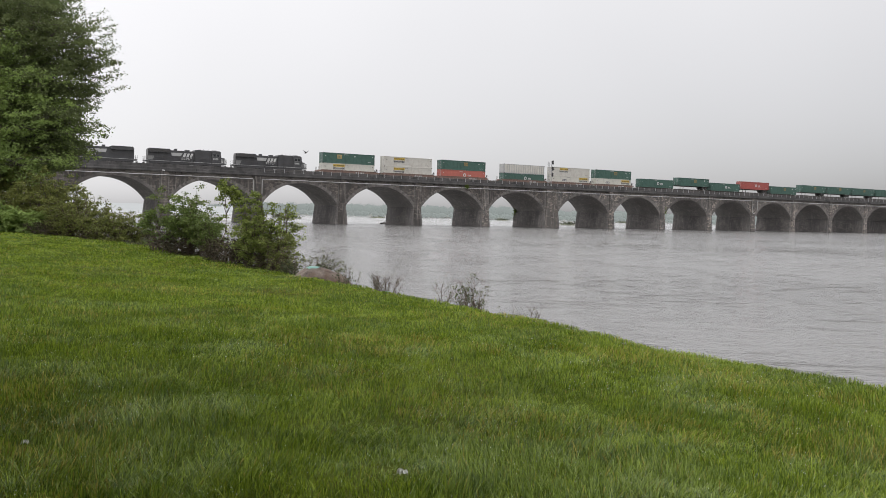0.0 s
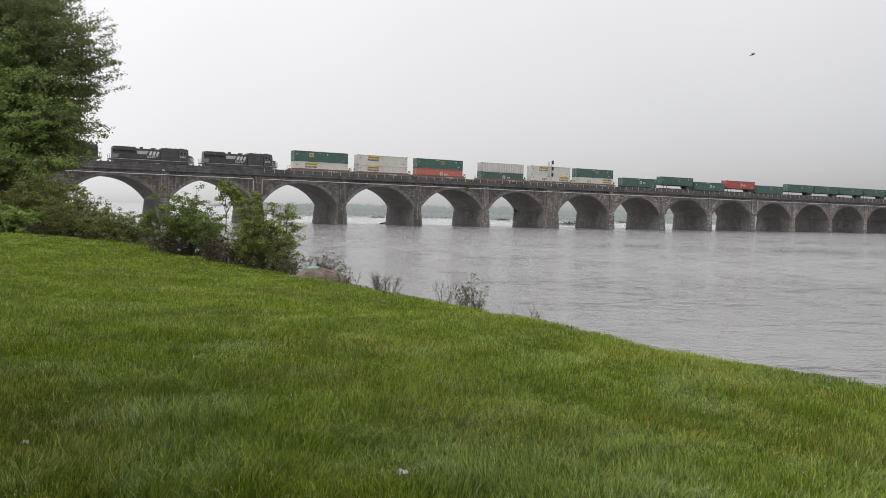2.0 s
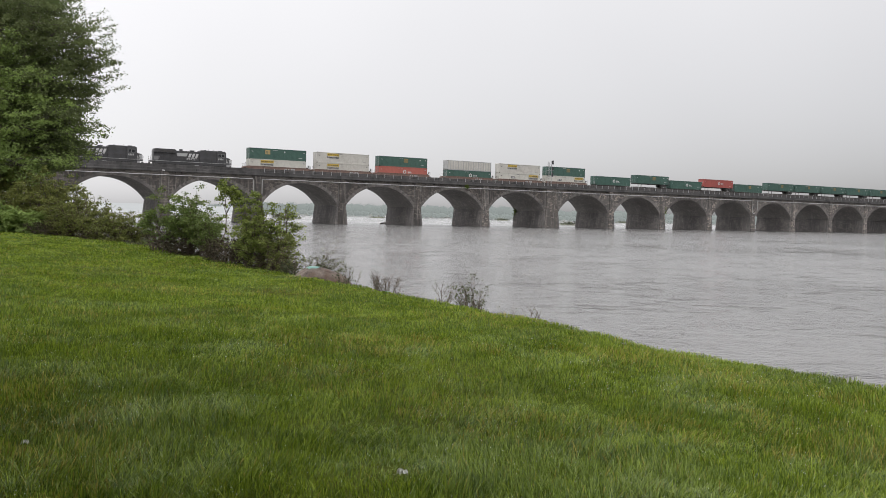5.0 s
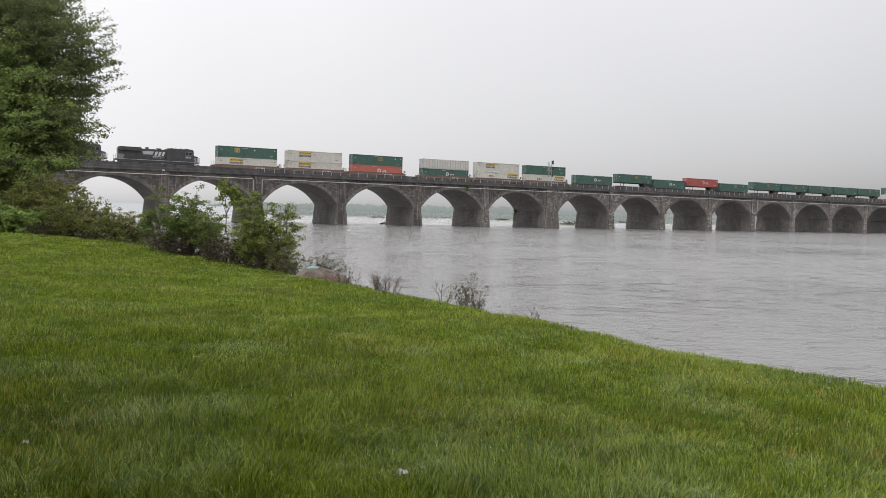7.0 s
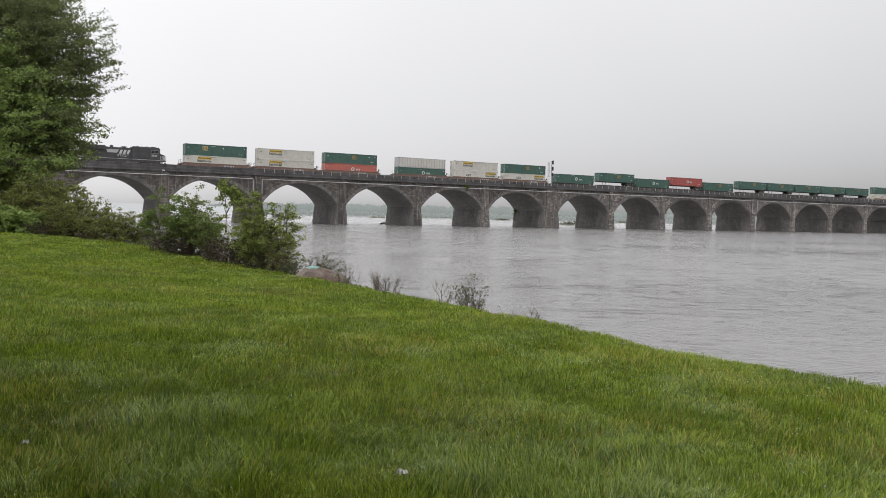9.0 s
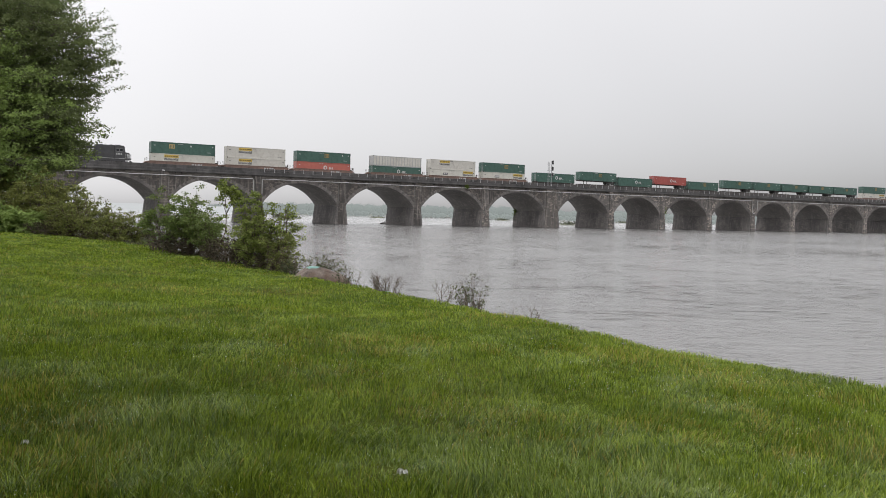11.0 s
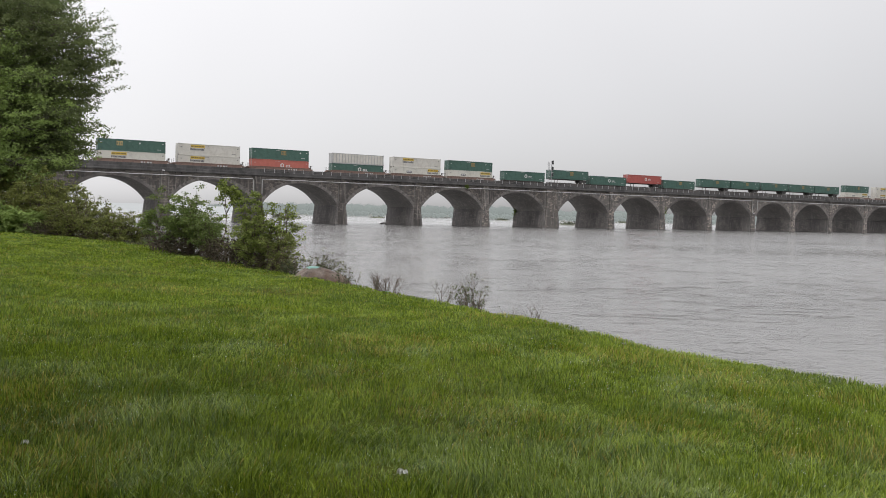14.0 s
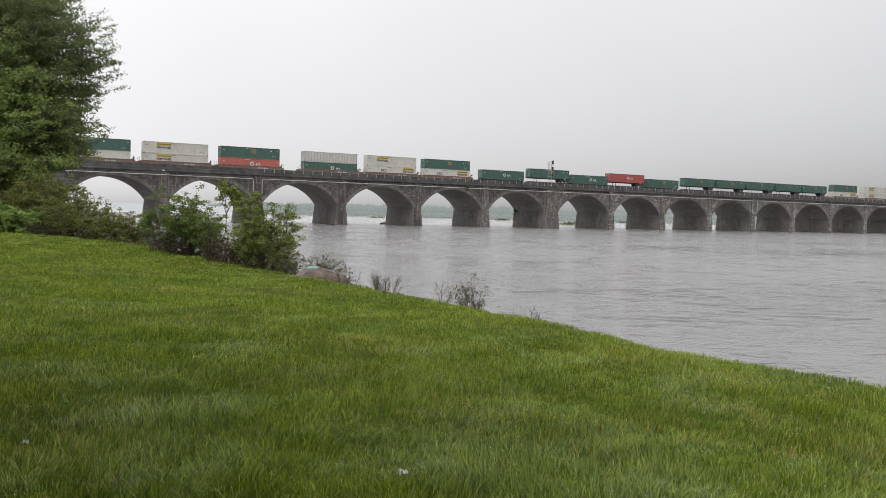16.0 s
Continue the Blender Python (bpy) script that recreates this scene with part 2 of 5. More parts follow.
def smooth(a, b, x):
    t = min(1.0, max(0.0, (x - a) / (b - a)))
    return t * t * (3 - 2 * t)


def crest(s):
    """Where the lawn breaks off to the river, as a distance across, at s along the shore."""
    k = max(0.0, s - 17.0)
    wave = 0.2 * math.cos(2 * math.pi * (s - 10.6) / 5.7) * smooth(14.0, 11.5, s) * smooth(1.0, 4.0, s)
    return max(8.38 - 0.17 * k * k / (k + 10) - 0.0007 * k * k, 2.6) + wave


def ground_z(x, y):
    w, s = DX * x + DY * y, -DY * x + DX * y
    e = w - crest(s)
    lawn = 2.95 - 0.04 * max(-30.0, min(w, 12.0)) + 0.02 * noise.noise((x * 0.35, y * 0.35, 0.0)) + 0.024 * noise.noise((x * 1.7, y * 1.7, 5.0))
    z = lawn + 0.19 * smooth(20, 31, s) - 0.62 * max(0.0, e)
    z = max(z, -2.2)
    far = y - (548 + 0.5 * x + 12 * noise.noise((x * 0.02, 3.0, 0.0)))
    if far > -20 and x > -300:
        z = max(z, -2.2 + (2.6 * smooth(0, 30, far) + 1.2 * smooth(20, 300, far)) * smooth(-200, -130, x - 0.35 * (y - 560)))
    return z


def axis(near, far, step, grow):
    out, p = [0.0], step
    while out[-1] < far:
        out.append(out[-1] + p)
        if out[-1] > near:
            p *= grow
    return out


LAWN_SOIL = material("lawn_soil", (0.025, 0.042, 0.006), (0.066, 0.088, 0.014), 0.95, 0.35, bump=0.6, grain=60, specular=0.0,
                     stain=((0.07, 0.06, 0.024), 0.5, 0.5))


def far_haze(m):
    """Beyond the river the ground colour fades to grey-green, the haze mixed into it."""
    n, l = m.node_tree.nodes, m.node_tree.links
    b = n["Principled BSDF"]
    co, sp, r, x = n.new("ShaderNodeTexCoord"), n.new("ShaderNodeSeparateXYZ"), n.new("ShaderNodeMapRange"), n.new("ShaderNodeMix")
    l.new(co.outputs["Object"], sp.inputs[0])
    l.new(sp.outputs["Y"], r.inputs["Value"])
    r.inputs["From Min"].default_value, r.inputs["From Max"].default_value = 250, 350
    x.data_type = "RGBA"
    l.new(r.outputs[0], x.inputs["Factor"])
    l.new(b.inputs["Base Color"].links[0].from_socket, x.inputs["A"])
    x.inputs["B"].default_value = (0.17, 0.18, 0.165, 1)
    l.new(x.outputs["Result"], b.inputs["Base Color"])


far_haze(LAWN_SOIL)
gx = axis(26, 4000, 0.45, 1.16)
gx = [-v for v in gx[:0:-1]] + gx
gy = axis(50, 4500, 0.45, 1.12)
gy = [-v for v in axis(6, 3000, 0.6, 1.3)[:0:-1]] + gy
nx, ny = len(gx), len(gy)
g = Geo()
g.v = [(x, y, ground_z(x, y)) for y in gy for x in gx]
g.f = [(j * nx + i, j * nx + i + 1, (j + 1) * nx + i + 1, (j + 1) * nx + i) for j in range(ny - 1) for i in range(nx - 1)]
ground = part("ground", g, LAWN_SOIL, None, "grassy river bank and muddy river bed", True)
tagged(ground, category="ground", kind="structure")


def water_material():
    """Turbid water: fine ripples, a longer swell, and sparse steep wavelets; calmer patches between."""
    m = bpy.data.materials.new("river_water")
    m.use_nodes = True
    n, l = m.node_tree.nodes, m.node_tree.links
    b = n["Principled BSDF"]
    b.inputs["IOR"].default_value = 1.333
    co = n.new("ShaderNodeTexCoord")

    def waves(turn, long, scale, detail, distort=0.4):
        mp = n.new("ShaderNodeMapping")
        mp.inputs["Rotation"].default_value = (0, 0, radians(-turn))
        mp.inputs["Scale"].default_value = (1 / long, 1, 1)
        l.new(co.outputs["Object"], mp.inputs["Vector"])
        t = n.new("ShaderNodeTexNoise")
        t.inputs["Scale"].default_value, t.inputs["Detail"].default_value = scale, detail
        t.inputs["Distortion"].default_value = distort
        l.new(mp.outputs[0], t.inputs["Vector"])
        return t.outputs["Fac"]

    def ramp(value, a, c, lo=0.0, hi=1.0):
        r = n.new("ShaderNodeMapRange")
        r.interpolation_type = "SMOOTHSTEP"
        for k, v in (("From Min", a), ("From Max", c), ("To Min", lo), ("To Max", hi)):
            r.inputs[k].default_value = v
        l.new(value, r.inputs["Value"])
        return r.outputs[0]

    # paler, streaked water colour above the bridge
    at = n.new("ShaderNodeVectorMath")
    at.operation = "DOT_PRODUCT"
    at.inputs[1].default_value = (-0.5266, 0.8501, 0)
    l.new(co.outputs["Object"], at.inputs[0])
    pale_water = n.new("ShaderNodeMath")
    pale_water.operation = "MULTIPLY"
    l.new(ramp(at.outputs["Value"], 222.0, 245.0), pale_water.inputs[0])
    l.new(ramp(waves(15, 3, 0.12, 5), 0.3, 0.6, 0.6, 1.0), pale_water.inputs[1])
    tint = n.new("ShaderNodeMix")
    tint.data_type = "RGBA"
    l.new(pale_water.outputs[0], tint.inputs["Factor"])
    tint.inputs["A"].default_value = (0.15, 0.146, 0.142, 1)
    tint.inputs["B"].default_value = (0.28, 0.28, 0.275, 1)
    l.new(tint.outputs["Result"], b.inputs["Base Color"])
    # gust marks roughen the water in patches that run along the stream
    gust = n.new("ShaderNodeMath")
    gust.operation = "MULTIPLY"
    l.new(ramp(waves(20, 2.5, 0.035, 3), 0.35, 0.65, 0.14, 0.22), gust.inputs[0])
    l.new(ramp(waves(0, 0.25, 0.1, 5), 0.36, 0.62, 0.85, 1.15), gust.inputs[1])
    l.new(gust.outputs[0], b.inputs["Roughness"])
    # slack water by the near bank, a choppy stream farther out
    out = n.new("ShaderNodeVectorMath")
    out.operation = "DOT_PRODUCT"
    out.inputs[1].default_value = (DX * 0.5, DY * 0.5 + 0.5, 0)
    l.new(co.outputs["Object"], out.inputs[0])
    open_water = ramp(out.outputs["Value"], 14.0, 75.0, 0.12, 1.0)
    mid_water = ramp(out.outputs["Value"], 8.0, 40.0, 0.35, 1.0)

    def masked(height, mask):
        k = n.new("ShaderNodeMath")
        k.operation = "MULTIPLY"
        l.new(height, k.inputs[0])
        l.new(mask, k.inputs[1])
        return k.outputs[0]

    far_water = ramp(out.outputs["Value"], 55.0, 130.0)
    last = None
    for height, strength, dist in ((masked(waves(5, 1.0, 0.9, 3), far_water), 1.0, 0.34),
                                   (masked(ramp(waves(2, 1.8, 0.22, 5, 0.9), 0.585, 0.65), far_water), 1.0, 1.1),
                                   (masked(waves(10, 1.6, 0.32, 4), open_water), 0.35, 0.42),
                                   (masked(ramp(waves(4, 2.2, 0.5, 5, 0.9), 0.6, 0.66), open_water), 1.0, 0.45),
                                   (masked(waves(8, 1.4, 1.0, 4), mid_water), 0.45, 0.12),
                                   (masked(ramp(waves(6, 1.8, 1.6, 5, 0.9), 0.61, 0.67), mid_water), 0.9, 0.1),
                                   (waves(0, 1.3, 6.0, 2), 0.8, 0.04)):
        u = n.new("ShaderNodeBump")
        u.inputs["Strength"].default_value, u.inputs["Distance"].default_value = strength, dist
        l.new(height, u.inputs["Height"])
        if last:
            l.new(last.outputs[0], u.inputs["Normal"])
        last = u
    l.new(last.outputs[0], b.inputs["Normal"])
    return m


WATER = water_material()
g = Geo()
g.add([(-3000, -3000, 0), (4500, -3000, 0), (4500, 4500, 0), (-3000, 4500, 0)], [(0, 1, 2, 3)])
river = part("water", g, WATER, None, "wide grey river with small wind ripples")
tagged(river, category="water", kind="structure")

CHALK_PLATE = material("white_plate", (0.6, 0.6, 0.6), (0.75, 0.75, 0.74), 0.5, 2.0, bump=0.0)

# ---- stone arch bridge ----
BRIDGE = Matrix.Translation((-47.0887, 223.7726, 0)) @ Matrix.Rotation(radians(31.7742), 4, "Z")
SPAN, WIDE, SPRING, CROWN, WALL_TOP = 21.34, 15.85, 5.25, 10.9, 12.3
RADIUS = ((SPAN / 2) ** 2 + (CROWN - SPRING) ** 2) / (2 * (CROWN - SPRING))
HALF = math.asin(SPAN / 2 / RADIUS)
FIRST, LAST = -6, 17
bridge = new("arch_bridge")
bridge.matrix_world = BRIDGE
tagged(bridge, "long sooty stone railway bridge of many low arches over the river", "bridge")


def pier_width(n):
    return 5.6 if n % 8 == 4 else 2.41


edges, u = {}, 0.0               # left and right edge of each pier; the right edge of pier 0 is the origin
edges[0] = (-2.41, 0.0)
for n in range(1, LAST + 1):
    edges[n] = (u + SPAN, u + SPAN + pier_width(n))
    u = edges[n][1]
u = -2.41
for n in range(-1, FIRST - 1, -1):
    edges[n] = (u - SPAN - pier_width(n), u - SPAN)
    u = edges[n][0]


def arch_points(a, steps=28):
    """The inner line of the arch that starts at a, part of a circle."""
    out = []
    for i in range(steps + 1):
        t = HALF * (2 * i / steps - 1)
        out.append((a + SPAN / 2 + RADIUS * math.sin(t), CROWN - RADIUS + RADIUS * math.cos(t)))
    return out


def build_pier(n):
    a, b = edges[n]
    g = Geo()
    flare = 0.61
    base = [(a - flare, -3.0), (b + flare, -3.0), (b + flare, 0.35), (b + 0.05, SPRING), (b, SPRING + 0.01), (b, WALL_TOP), (a, WALL_TOP),
            (a, SPRING + 0.01), (a - 0.05, SPRING), (a - flare, 0.35)]
    g.prism(base, 0.0, WIDE)
    part("pier", g, PIER_STONE, bridge)
    p = Geo()
    c, h = (a + b) / 2, min((b - a) / 2 - 0.35, 2.2)
    p.prism([(c - h - 0.25, -3.0), (c + h + 0.25, -3.0), (c + h + 0.1, SPRING + 1.2), (c + h, SPRING + 1.5), (c + h, WALL_TOP - 1.2), (c + h + 0.2, WALL_TOP - 0.9),
             (c + h + 0.2, WALL_TOP), (c - h - 0.2, WALL_TOP), (c - h - 0.2, WALL_TOP - 0.9), (c - h, WALL_TOP - 1.2), (c - h, SPRING + 1.5),
             (c - h - 0.1, SPRING + 1.2)], -0.3, 0.02)
    part("pilaster", p, PALE_STONE if b - a > 4 else RUBBLE if n > 2 else STONE, bridge)
    f = Geo()
    f.box(a - flare - 0.12, b + flare + 0.12, -0.42, WIDE + 0.2, -3.0, 0.1, 0.05)
    part("footing", f, CONCRETE, bridge)


def build_arch(n):
    a = edges[n][1]
    pts = arch_points(a)
    s = Geo()
    for y in (0.0, WIDE):
        g = Geo()
        for (x0, z0), (x1, z1) in zip(pts, pts[1:]):
            g.add([(x0, y, z0), (x1, y, z1), (x1, y, WALL_TOP), (x0, y, WALL_TOP)], [(0, 1, 2, 3)] if y == 0 else [(3, 2, 1, 0)])
        part("spandrel_wall", g, RUBBLE if n >= 4 else STONE, bridge)
    for (x0, z0), (x1, z1) in zip(pts, pts[1:]):
        s.add([(x0, 0, z0), (x0, WIDE, z0), (x1, WIDE, z1), (x1, 0, z1)], [(0, 1, 2, 3)])
    part("arch_vault", s, SOFFIT, bridge, "shaded stone barrel vault", True)


def wedge_stones():
    """One mesh for each stone of the arch ring, in the space of an arch that starts at 0."""
    out, fine = [], arch_points(0.0, 49)
    c = Vector((SPAN / 2, CROWN - RADIUS))
    for i, (p, q) in enumerate(zip(fine, fine[1:])):
        p, q = Vector(p), Vector(q)
        m = (p + q) / 2
        p, q = m + (p - m) * 0.9, m + (q - m) * 0.9
        d = 0.85 + 0.1 * ((i * 7) % 3 - 1)
        po, qo = p + (p - c).normalized() * d, q + (q - c).normalized() * d
        out.append(Geo().prism([tuple(p), tuple(q), tuple(qo), tuple(po)], -0.05 - 0.03 * ((i * 5) % 4) / 3, 0.05))
    return out


STONES = wedge_stones()


def arch_ring(n):
    """The stones of the nearer arches are parts; farther rings are joined."""
    a = edges[n][1]
    if -1 <= n <= 4:
        for me in STONE_MESHES:
            part("voussoir", me, VOUSSOIR, bridge).location = (a, 0, 0)
    else:
        g = Geo()
        for w in STONES:
            g.add([(x + a, y, z) for x, y, z in w.v], w.f)
        tagged(part("voussoir_ring", g, VOUSSOIR, bridge, "ring of rough wedge stones"), kind="stuff")


for n in range(FIRST, LAST + 1):
    build_pier(n)
for n in range(FIRST, LAST):
    build_arch(n)
U0, U1 = edges[FIRST][0], edges[LAST][1]
g = Geo()
for y0, y1 in ((-0.45, 0.5), (WIDE - 0.5, WIDE + 0.45)):
    g.box(U0, U1, y0, y1, WALL_TOP, WALL_TOP + 0.42, 0.06)
part("cornice", g, CONCRETE, bridge, "weathered projecting cornice")
for y0, y1 in ((-0.2, 0.3), (WIDE - 0.3, WIDE + 0.2)):
    k, u = 0, U0
    while u < U1 - 1:
        e = min(u + 11.9, U1)
        g = Geo().box(u, e - 0.05, y0, y1, WALL_TOP + 0.42, WALL_TOP + 1.0 + 0.03 * (k % 2), 0.04)
        part("parapet_slab", g, CONCRETE, bridge)
        u, k = e, k + 1
g = Geo().box(U0, U1, 0.0, WIDE, WALL_TOP - 0.6, WALL_TOP + 0.75)
part("deck", g, BALLAST, bridge, "gravel ballast track bed")
RAIL_Z = 13.7
for y in (0.75, WIDE - 1.0):
    part("ballast_wall", Geo().box(U0, U1, y, y + 0.25, WALL_TOP + 0.7, 14.12, 0.03), CONCRETE, bridge, "dark low wall that holds the ballast")
for v in (3.2, 9.3, 13.6):
    for s in (-0.76, 0.76):
        g = Geo().box(U0, U1, v + s - 0.075, v + s + 0.075, 13.52, 13.57).box(U0, U1, v + s - 0.015, v + s + 0.015, 13.57, 13.66)
        g.box(U0, U1, v + s - 0.036, v + s + 0.036, 13.66, RAIL_Z, 0.008)
        part("rail", g, RAILSTEEL, bridge)
    g = Geo()
    for k in range(int((U1 - U0) / 0.62)):
        g.box(U0 + 0.62 * k, U0 + 0.62 * k + 0.23, v - 1.3, v + 1.3, 13.0, 13.52)
    tagged(part("sleepers", g, RUST, bridge, "weathered wooden sleepers"), kind="stuff")
# light iron railing on the parapet
post = Geo().box(-0.055, 0.055, -0.055, 0.055, 13.25, 14.25, 0.01).box(-0.1, 0.1, -0.1, 0.1, 13.28, 13.34, 0.01).mesh("railing_post", GALV)
k = 0
while 0.4 + 2.7 * k < U1:
    part("railing_post", post, GALV, bridge).location = (0.4 + 2.7 * k, -0.1, 0)
    k += 1
for z in (13.75, 14.15):
    part("railing_bar", Geo().tube([(0.4, -0.1, z), (U1, -0.1, z)], 0.025), RUST, bridge)


def conduit(path, r=0.085):
    part("conduit", Geo().tube(path, r, 8), PIPE, bridge, "pale grey conduit pipe clipped to the wall")


CZ, CV = 11.44, -0.5
conduit([(U0, CV, CZ), (-2.9, CV, CZ), (-2.75, CV, CZ - 0.15), (-2.7, CV, 6.9), (-2.55, CV, 6.65), (-1.2, CV, 6.6)])
conduit([(-0.35, CV, 7.7), (-0.35, CV, CZ - 0.2), (-0.15, CV, CZ), (191.0, CV, CZ), (191.2, CV, CZ - 0.2), (191.2, CV, 7.0), (191.4, CV, 6.7), (192.6, CV, 6.7)])
conduit([(193.9, CV, 8.0), (193.9, CV, CZ - 0.2), (194.1, CV, CZ), (U1, CV, CZ)])
for n, d in ((2, 0.8), (5, -0.6), (10, 0.4)):
    a, b = edges[n]
    x = (a + b) / 2 + d
    conduit([(x, CV, CZ), (x, CV, CZ - 1.6)], 0.06)


def signal_mast():
    """Bridge signal with three stacked heads, a ladder and a small platform."""
    ob = new("signal_mast")
    ob.matrix_world = BRIDGE @ Matrix.Translation((94.9, -0.1, WALL_TOP + 1.0))
    tagged(ob, "tall black railway signal mast with three heads and a caged ladder", "railway signal")
    part("mast", Geo().box(-0.2, 0.2, -0.2, 0.2, 0, 0.5, 0.03).tube([(0, 0, 0), (0, 0, 8.0)], [0.11, 0.08], 8), GALV, ob, "grey steel mast")
    for z in (7.45, 5.5, 3.55):
        h = Geo()
        h.prism([(0.33 * math.cos(t) + 0.28, z + 0.66 * math.sin(t)) for t in (2 * math.pi * k / 16 for k in range(16))], -0.32, -0.2)
        h.box(0.1, 0.46, -0.22, 0.2, z - 0.5, z + 0.5, 0.05)
        head = part("signal_head", h, SIGNAL, ob, "black signal head with hooded lenses")
        for dz in (-0.35, 0.0, 0.35):
            part("hood", Geo().tube([(0.28, -0.3, z + dz), (0.28, -0.58, z + dz - 0.03)], [0.13, 0.14], 10), SIGNAL, head)
    lad = Geo()
    for x in (-1.35, -0.85):
        lad.box(x - 0.025, x + 0.025, -0.03, 0.03, -0.2, 7.6)
    for k in range(24):
        lad.box(-1.35, -0.85, -0.02, 0.02, 0.1 + 0.31 * k, 0.14 + 0.31 * k)
    part("ladder", lad, GALV, ob)
    pl = Geo()
    for z in (2.9, 4.8, 6.6):
        pl.box(-1.4, 0.5, -0.35, 0.45, z, z + 0.06)
        for x in (-1.4, 0.46):
            pl.box(x, x + 0.04, -0.35, -0.31, z, z + 0.9)
        pl.box(-1.4, 0.5, -0.35, -0.31, z + 0.86, z + 0.9)
    part("platform", pl, GALV, ob)


signal_mast()
part("notice_plate", Geo().box(-25.6, -25.0, -0.5, -0.44, 12.46, 12.68, 0.01), CHALK_PLATE, bridge, "small white notice plate")

# ---- freight train ----
TRACK_V = 9.3
moving = []                       # things of the train, with their place along the bridge at the start


def on_track(ob, u, z=RAIL_Z, turn=0):
    ob.matrix_world = BRIDGE @ pose(u, TRACK_V, z, 0, 0, turn)
    moving.append((ob, u, z, turn))
    return ob


GREEN = material("green_container_paint", (0.045, 0.1, 0.08), (0.064, 0.132, 0.106), 0.5, 0.5, bump=0.08, stain=((0.03, 0.07, 0.055), 1.2, 0.6))
WHITE = material("white_container_paint", (0.5, 0.49, 0.44), (0.64, 0.63, 0.575), 0.5, 0.5, bump=0.08, stain=((0.4, 0.39, 0.36), 1.0, 0.5))
SILVER = material("silver_container_paint", (0.47, 0.455, 0.415), (0.61, 0.592, 0.545), 0.45, 0.5, bump=0.08, stain=((0.36, 0.33, 0.29), 1.0, 0.5))
RED = material("red_container_paint", (0.3, 0.07, 0.06), (0.4, 0.1, 0.085), 0.5, 0.5, bump=0.08, stain=((0.25, 0.06, 0.05), 1.2, 0.5))
ORANGE = material("orange_container_paint", (0.38, 0.11, 0.085), (0.48, 0.15, 0.115), 0.5, 0.5, bump=0.08, stain=((0.35, 0.1, 0.08), 1.2, 0.5))
OXIDE = material("brown_wagon_paint", (0.13, 0.085, 0.07), (0.24, 0.155, 0.125), 0.7, 0.8, bump=0.2, stain=((0.08, 0.05, 0.045), 1.5, 0.7))
GREYCAR = material("dark_wagon_paint", (0.04, 0.035, 0.033), (0.09, 0.08, 0.075), 0.7, 0.8, bump=0.2)
DARKSTEEL = material("dark_running_gear", (0.035, 0.034, 0.033), (0.075, 0.07, 0.067), 0.7, 2.0)
YELLOW = material("yellow_panel", (0.5, 0.36, 0.06), (0.6, 0.43, 0.08), 0.5, 2.0, bump=0.05)
TAN = material("tan_panel", (0.36, 0.26, 0.11), (0.46, 0.34, 0.15), 0.5, 2.0, bump=0.05)
GOLD = material("gold_panel", (0.216, 0.151, 0.060), (0.302, 0.205, 0.081), 0.5, 2.0, bump=0.05)
OCHRE = material("brown_lettering", (0.14, 0.1, 0.03), (0.2, 0.14, 0.04), 0.6, 2.0, bump=0.0)
INK = material("dark_lettering", (0.07, 0.07, 0.085), (0.12, 0.12, 0.135), 0.6, 2.0, bump=0.0)
CHALK = material("white_lettering", (0.45, 0.45, 0.45), (0.6, 0.6, 0.59), 0.6, 2.0, bump=0.0)
LOCO = material("black_locomotive_paint", (0.042, 0.042, 0.045), (0.075, 0.075, 0.079), 0.42, 0.7, bump=0.05, stain=((0.04, 0.038, 0.036), 0.9, 0.6))
WINDOW = material("dark_glass", (0.02, 0.022, 0.025), (0.04, 0.042, 0.045), 0.08, 1.0, bump=0.0)
DULLWHITE = material("dull_white_lettering_and_gap_shade", (0.34, 0.34, 0.34), (0.46, 0.46, 0.455), 0.6, 2.0, bump=0.0)
LAMP = material("warm_lamp_glass", (0.8, 0.75, 0.6), (0.9, 0.85, 0.7), 0.2, 1.0, bump=0.0)



def bars(name, boxes, y0, y1, paint, parent):
    """Plain upright bars on a side: each one a part; boxes give x and z ranges."""
    for x0, x1, z0, z1 in boxes:
        part(name, Geo().box(x0, x1, y0, y1, z0, z1), paint, parent)


CL, CW, CH = 16.15, 2.6, 2.9


def lettering(text, size, x, y, z, material, parent, name="lettering"):
    """Flat letters on a side that faces the near shore."""
    cu = bpy.data.curves.new(name, "FONT")
    cu.body, cu.size, cu.extrude, cu.align_x = text, size, 0.004, "LEFT"
    cu.resolution_u, cu.offset = 2, 0.025
    tmp = bpy.data.objects.new(name, cu)
    me = bpy.data.meshes.new_from_object(tmp)
    bpy.data.objects.remove(tmp)
    me.transform(Matrix.Translation((x, y, z)) @ Matrix.Rotation(radians(90), 4, "X"))
    me.materials.clear()
    me.materials.append(material)
    return part(name, me, material, parent)


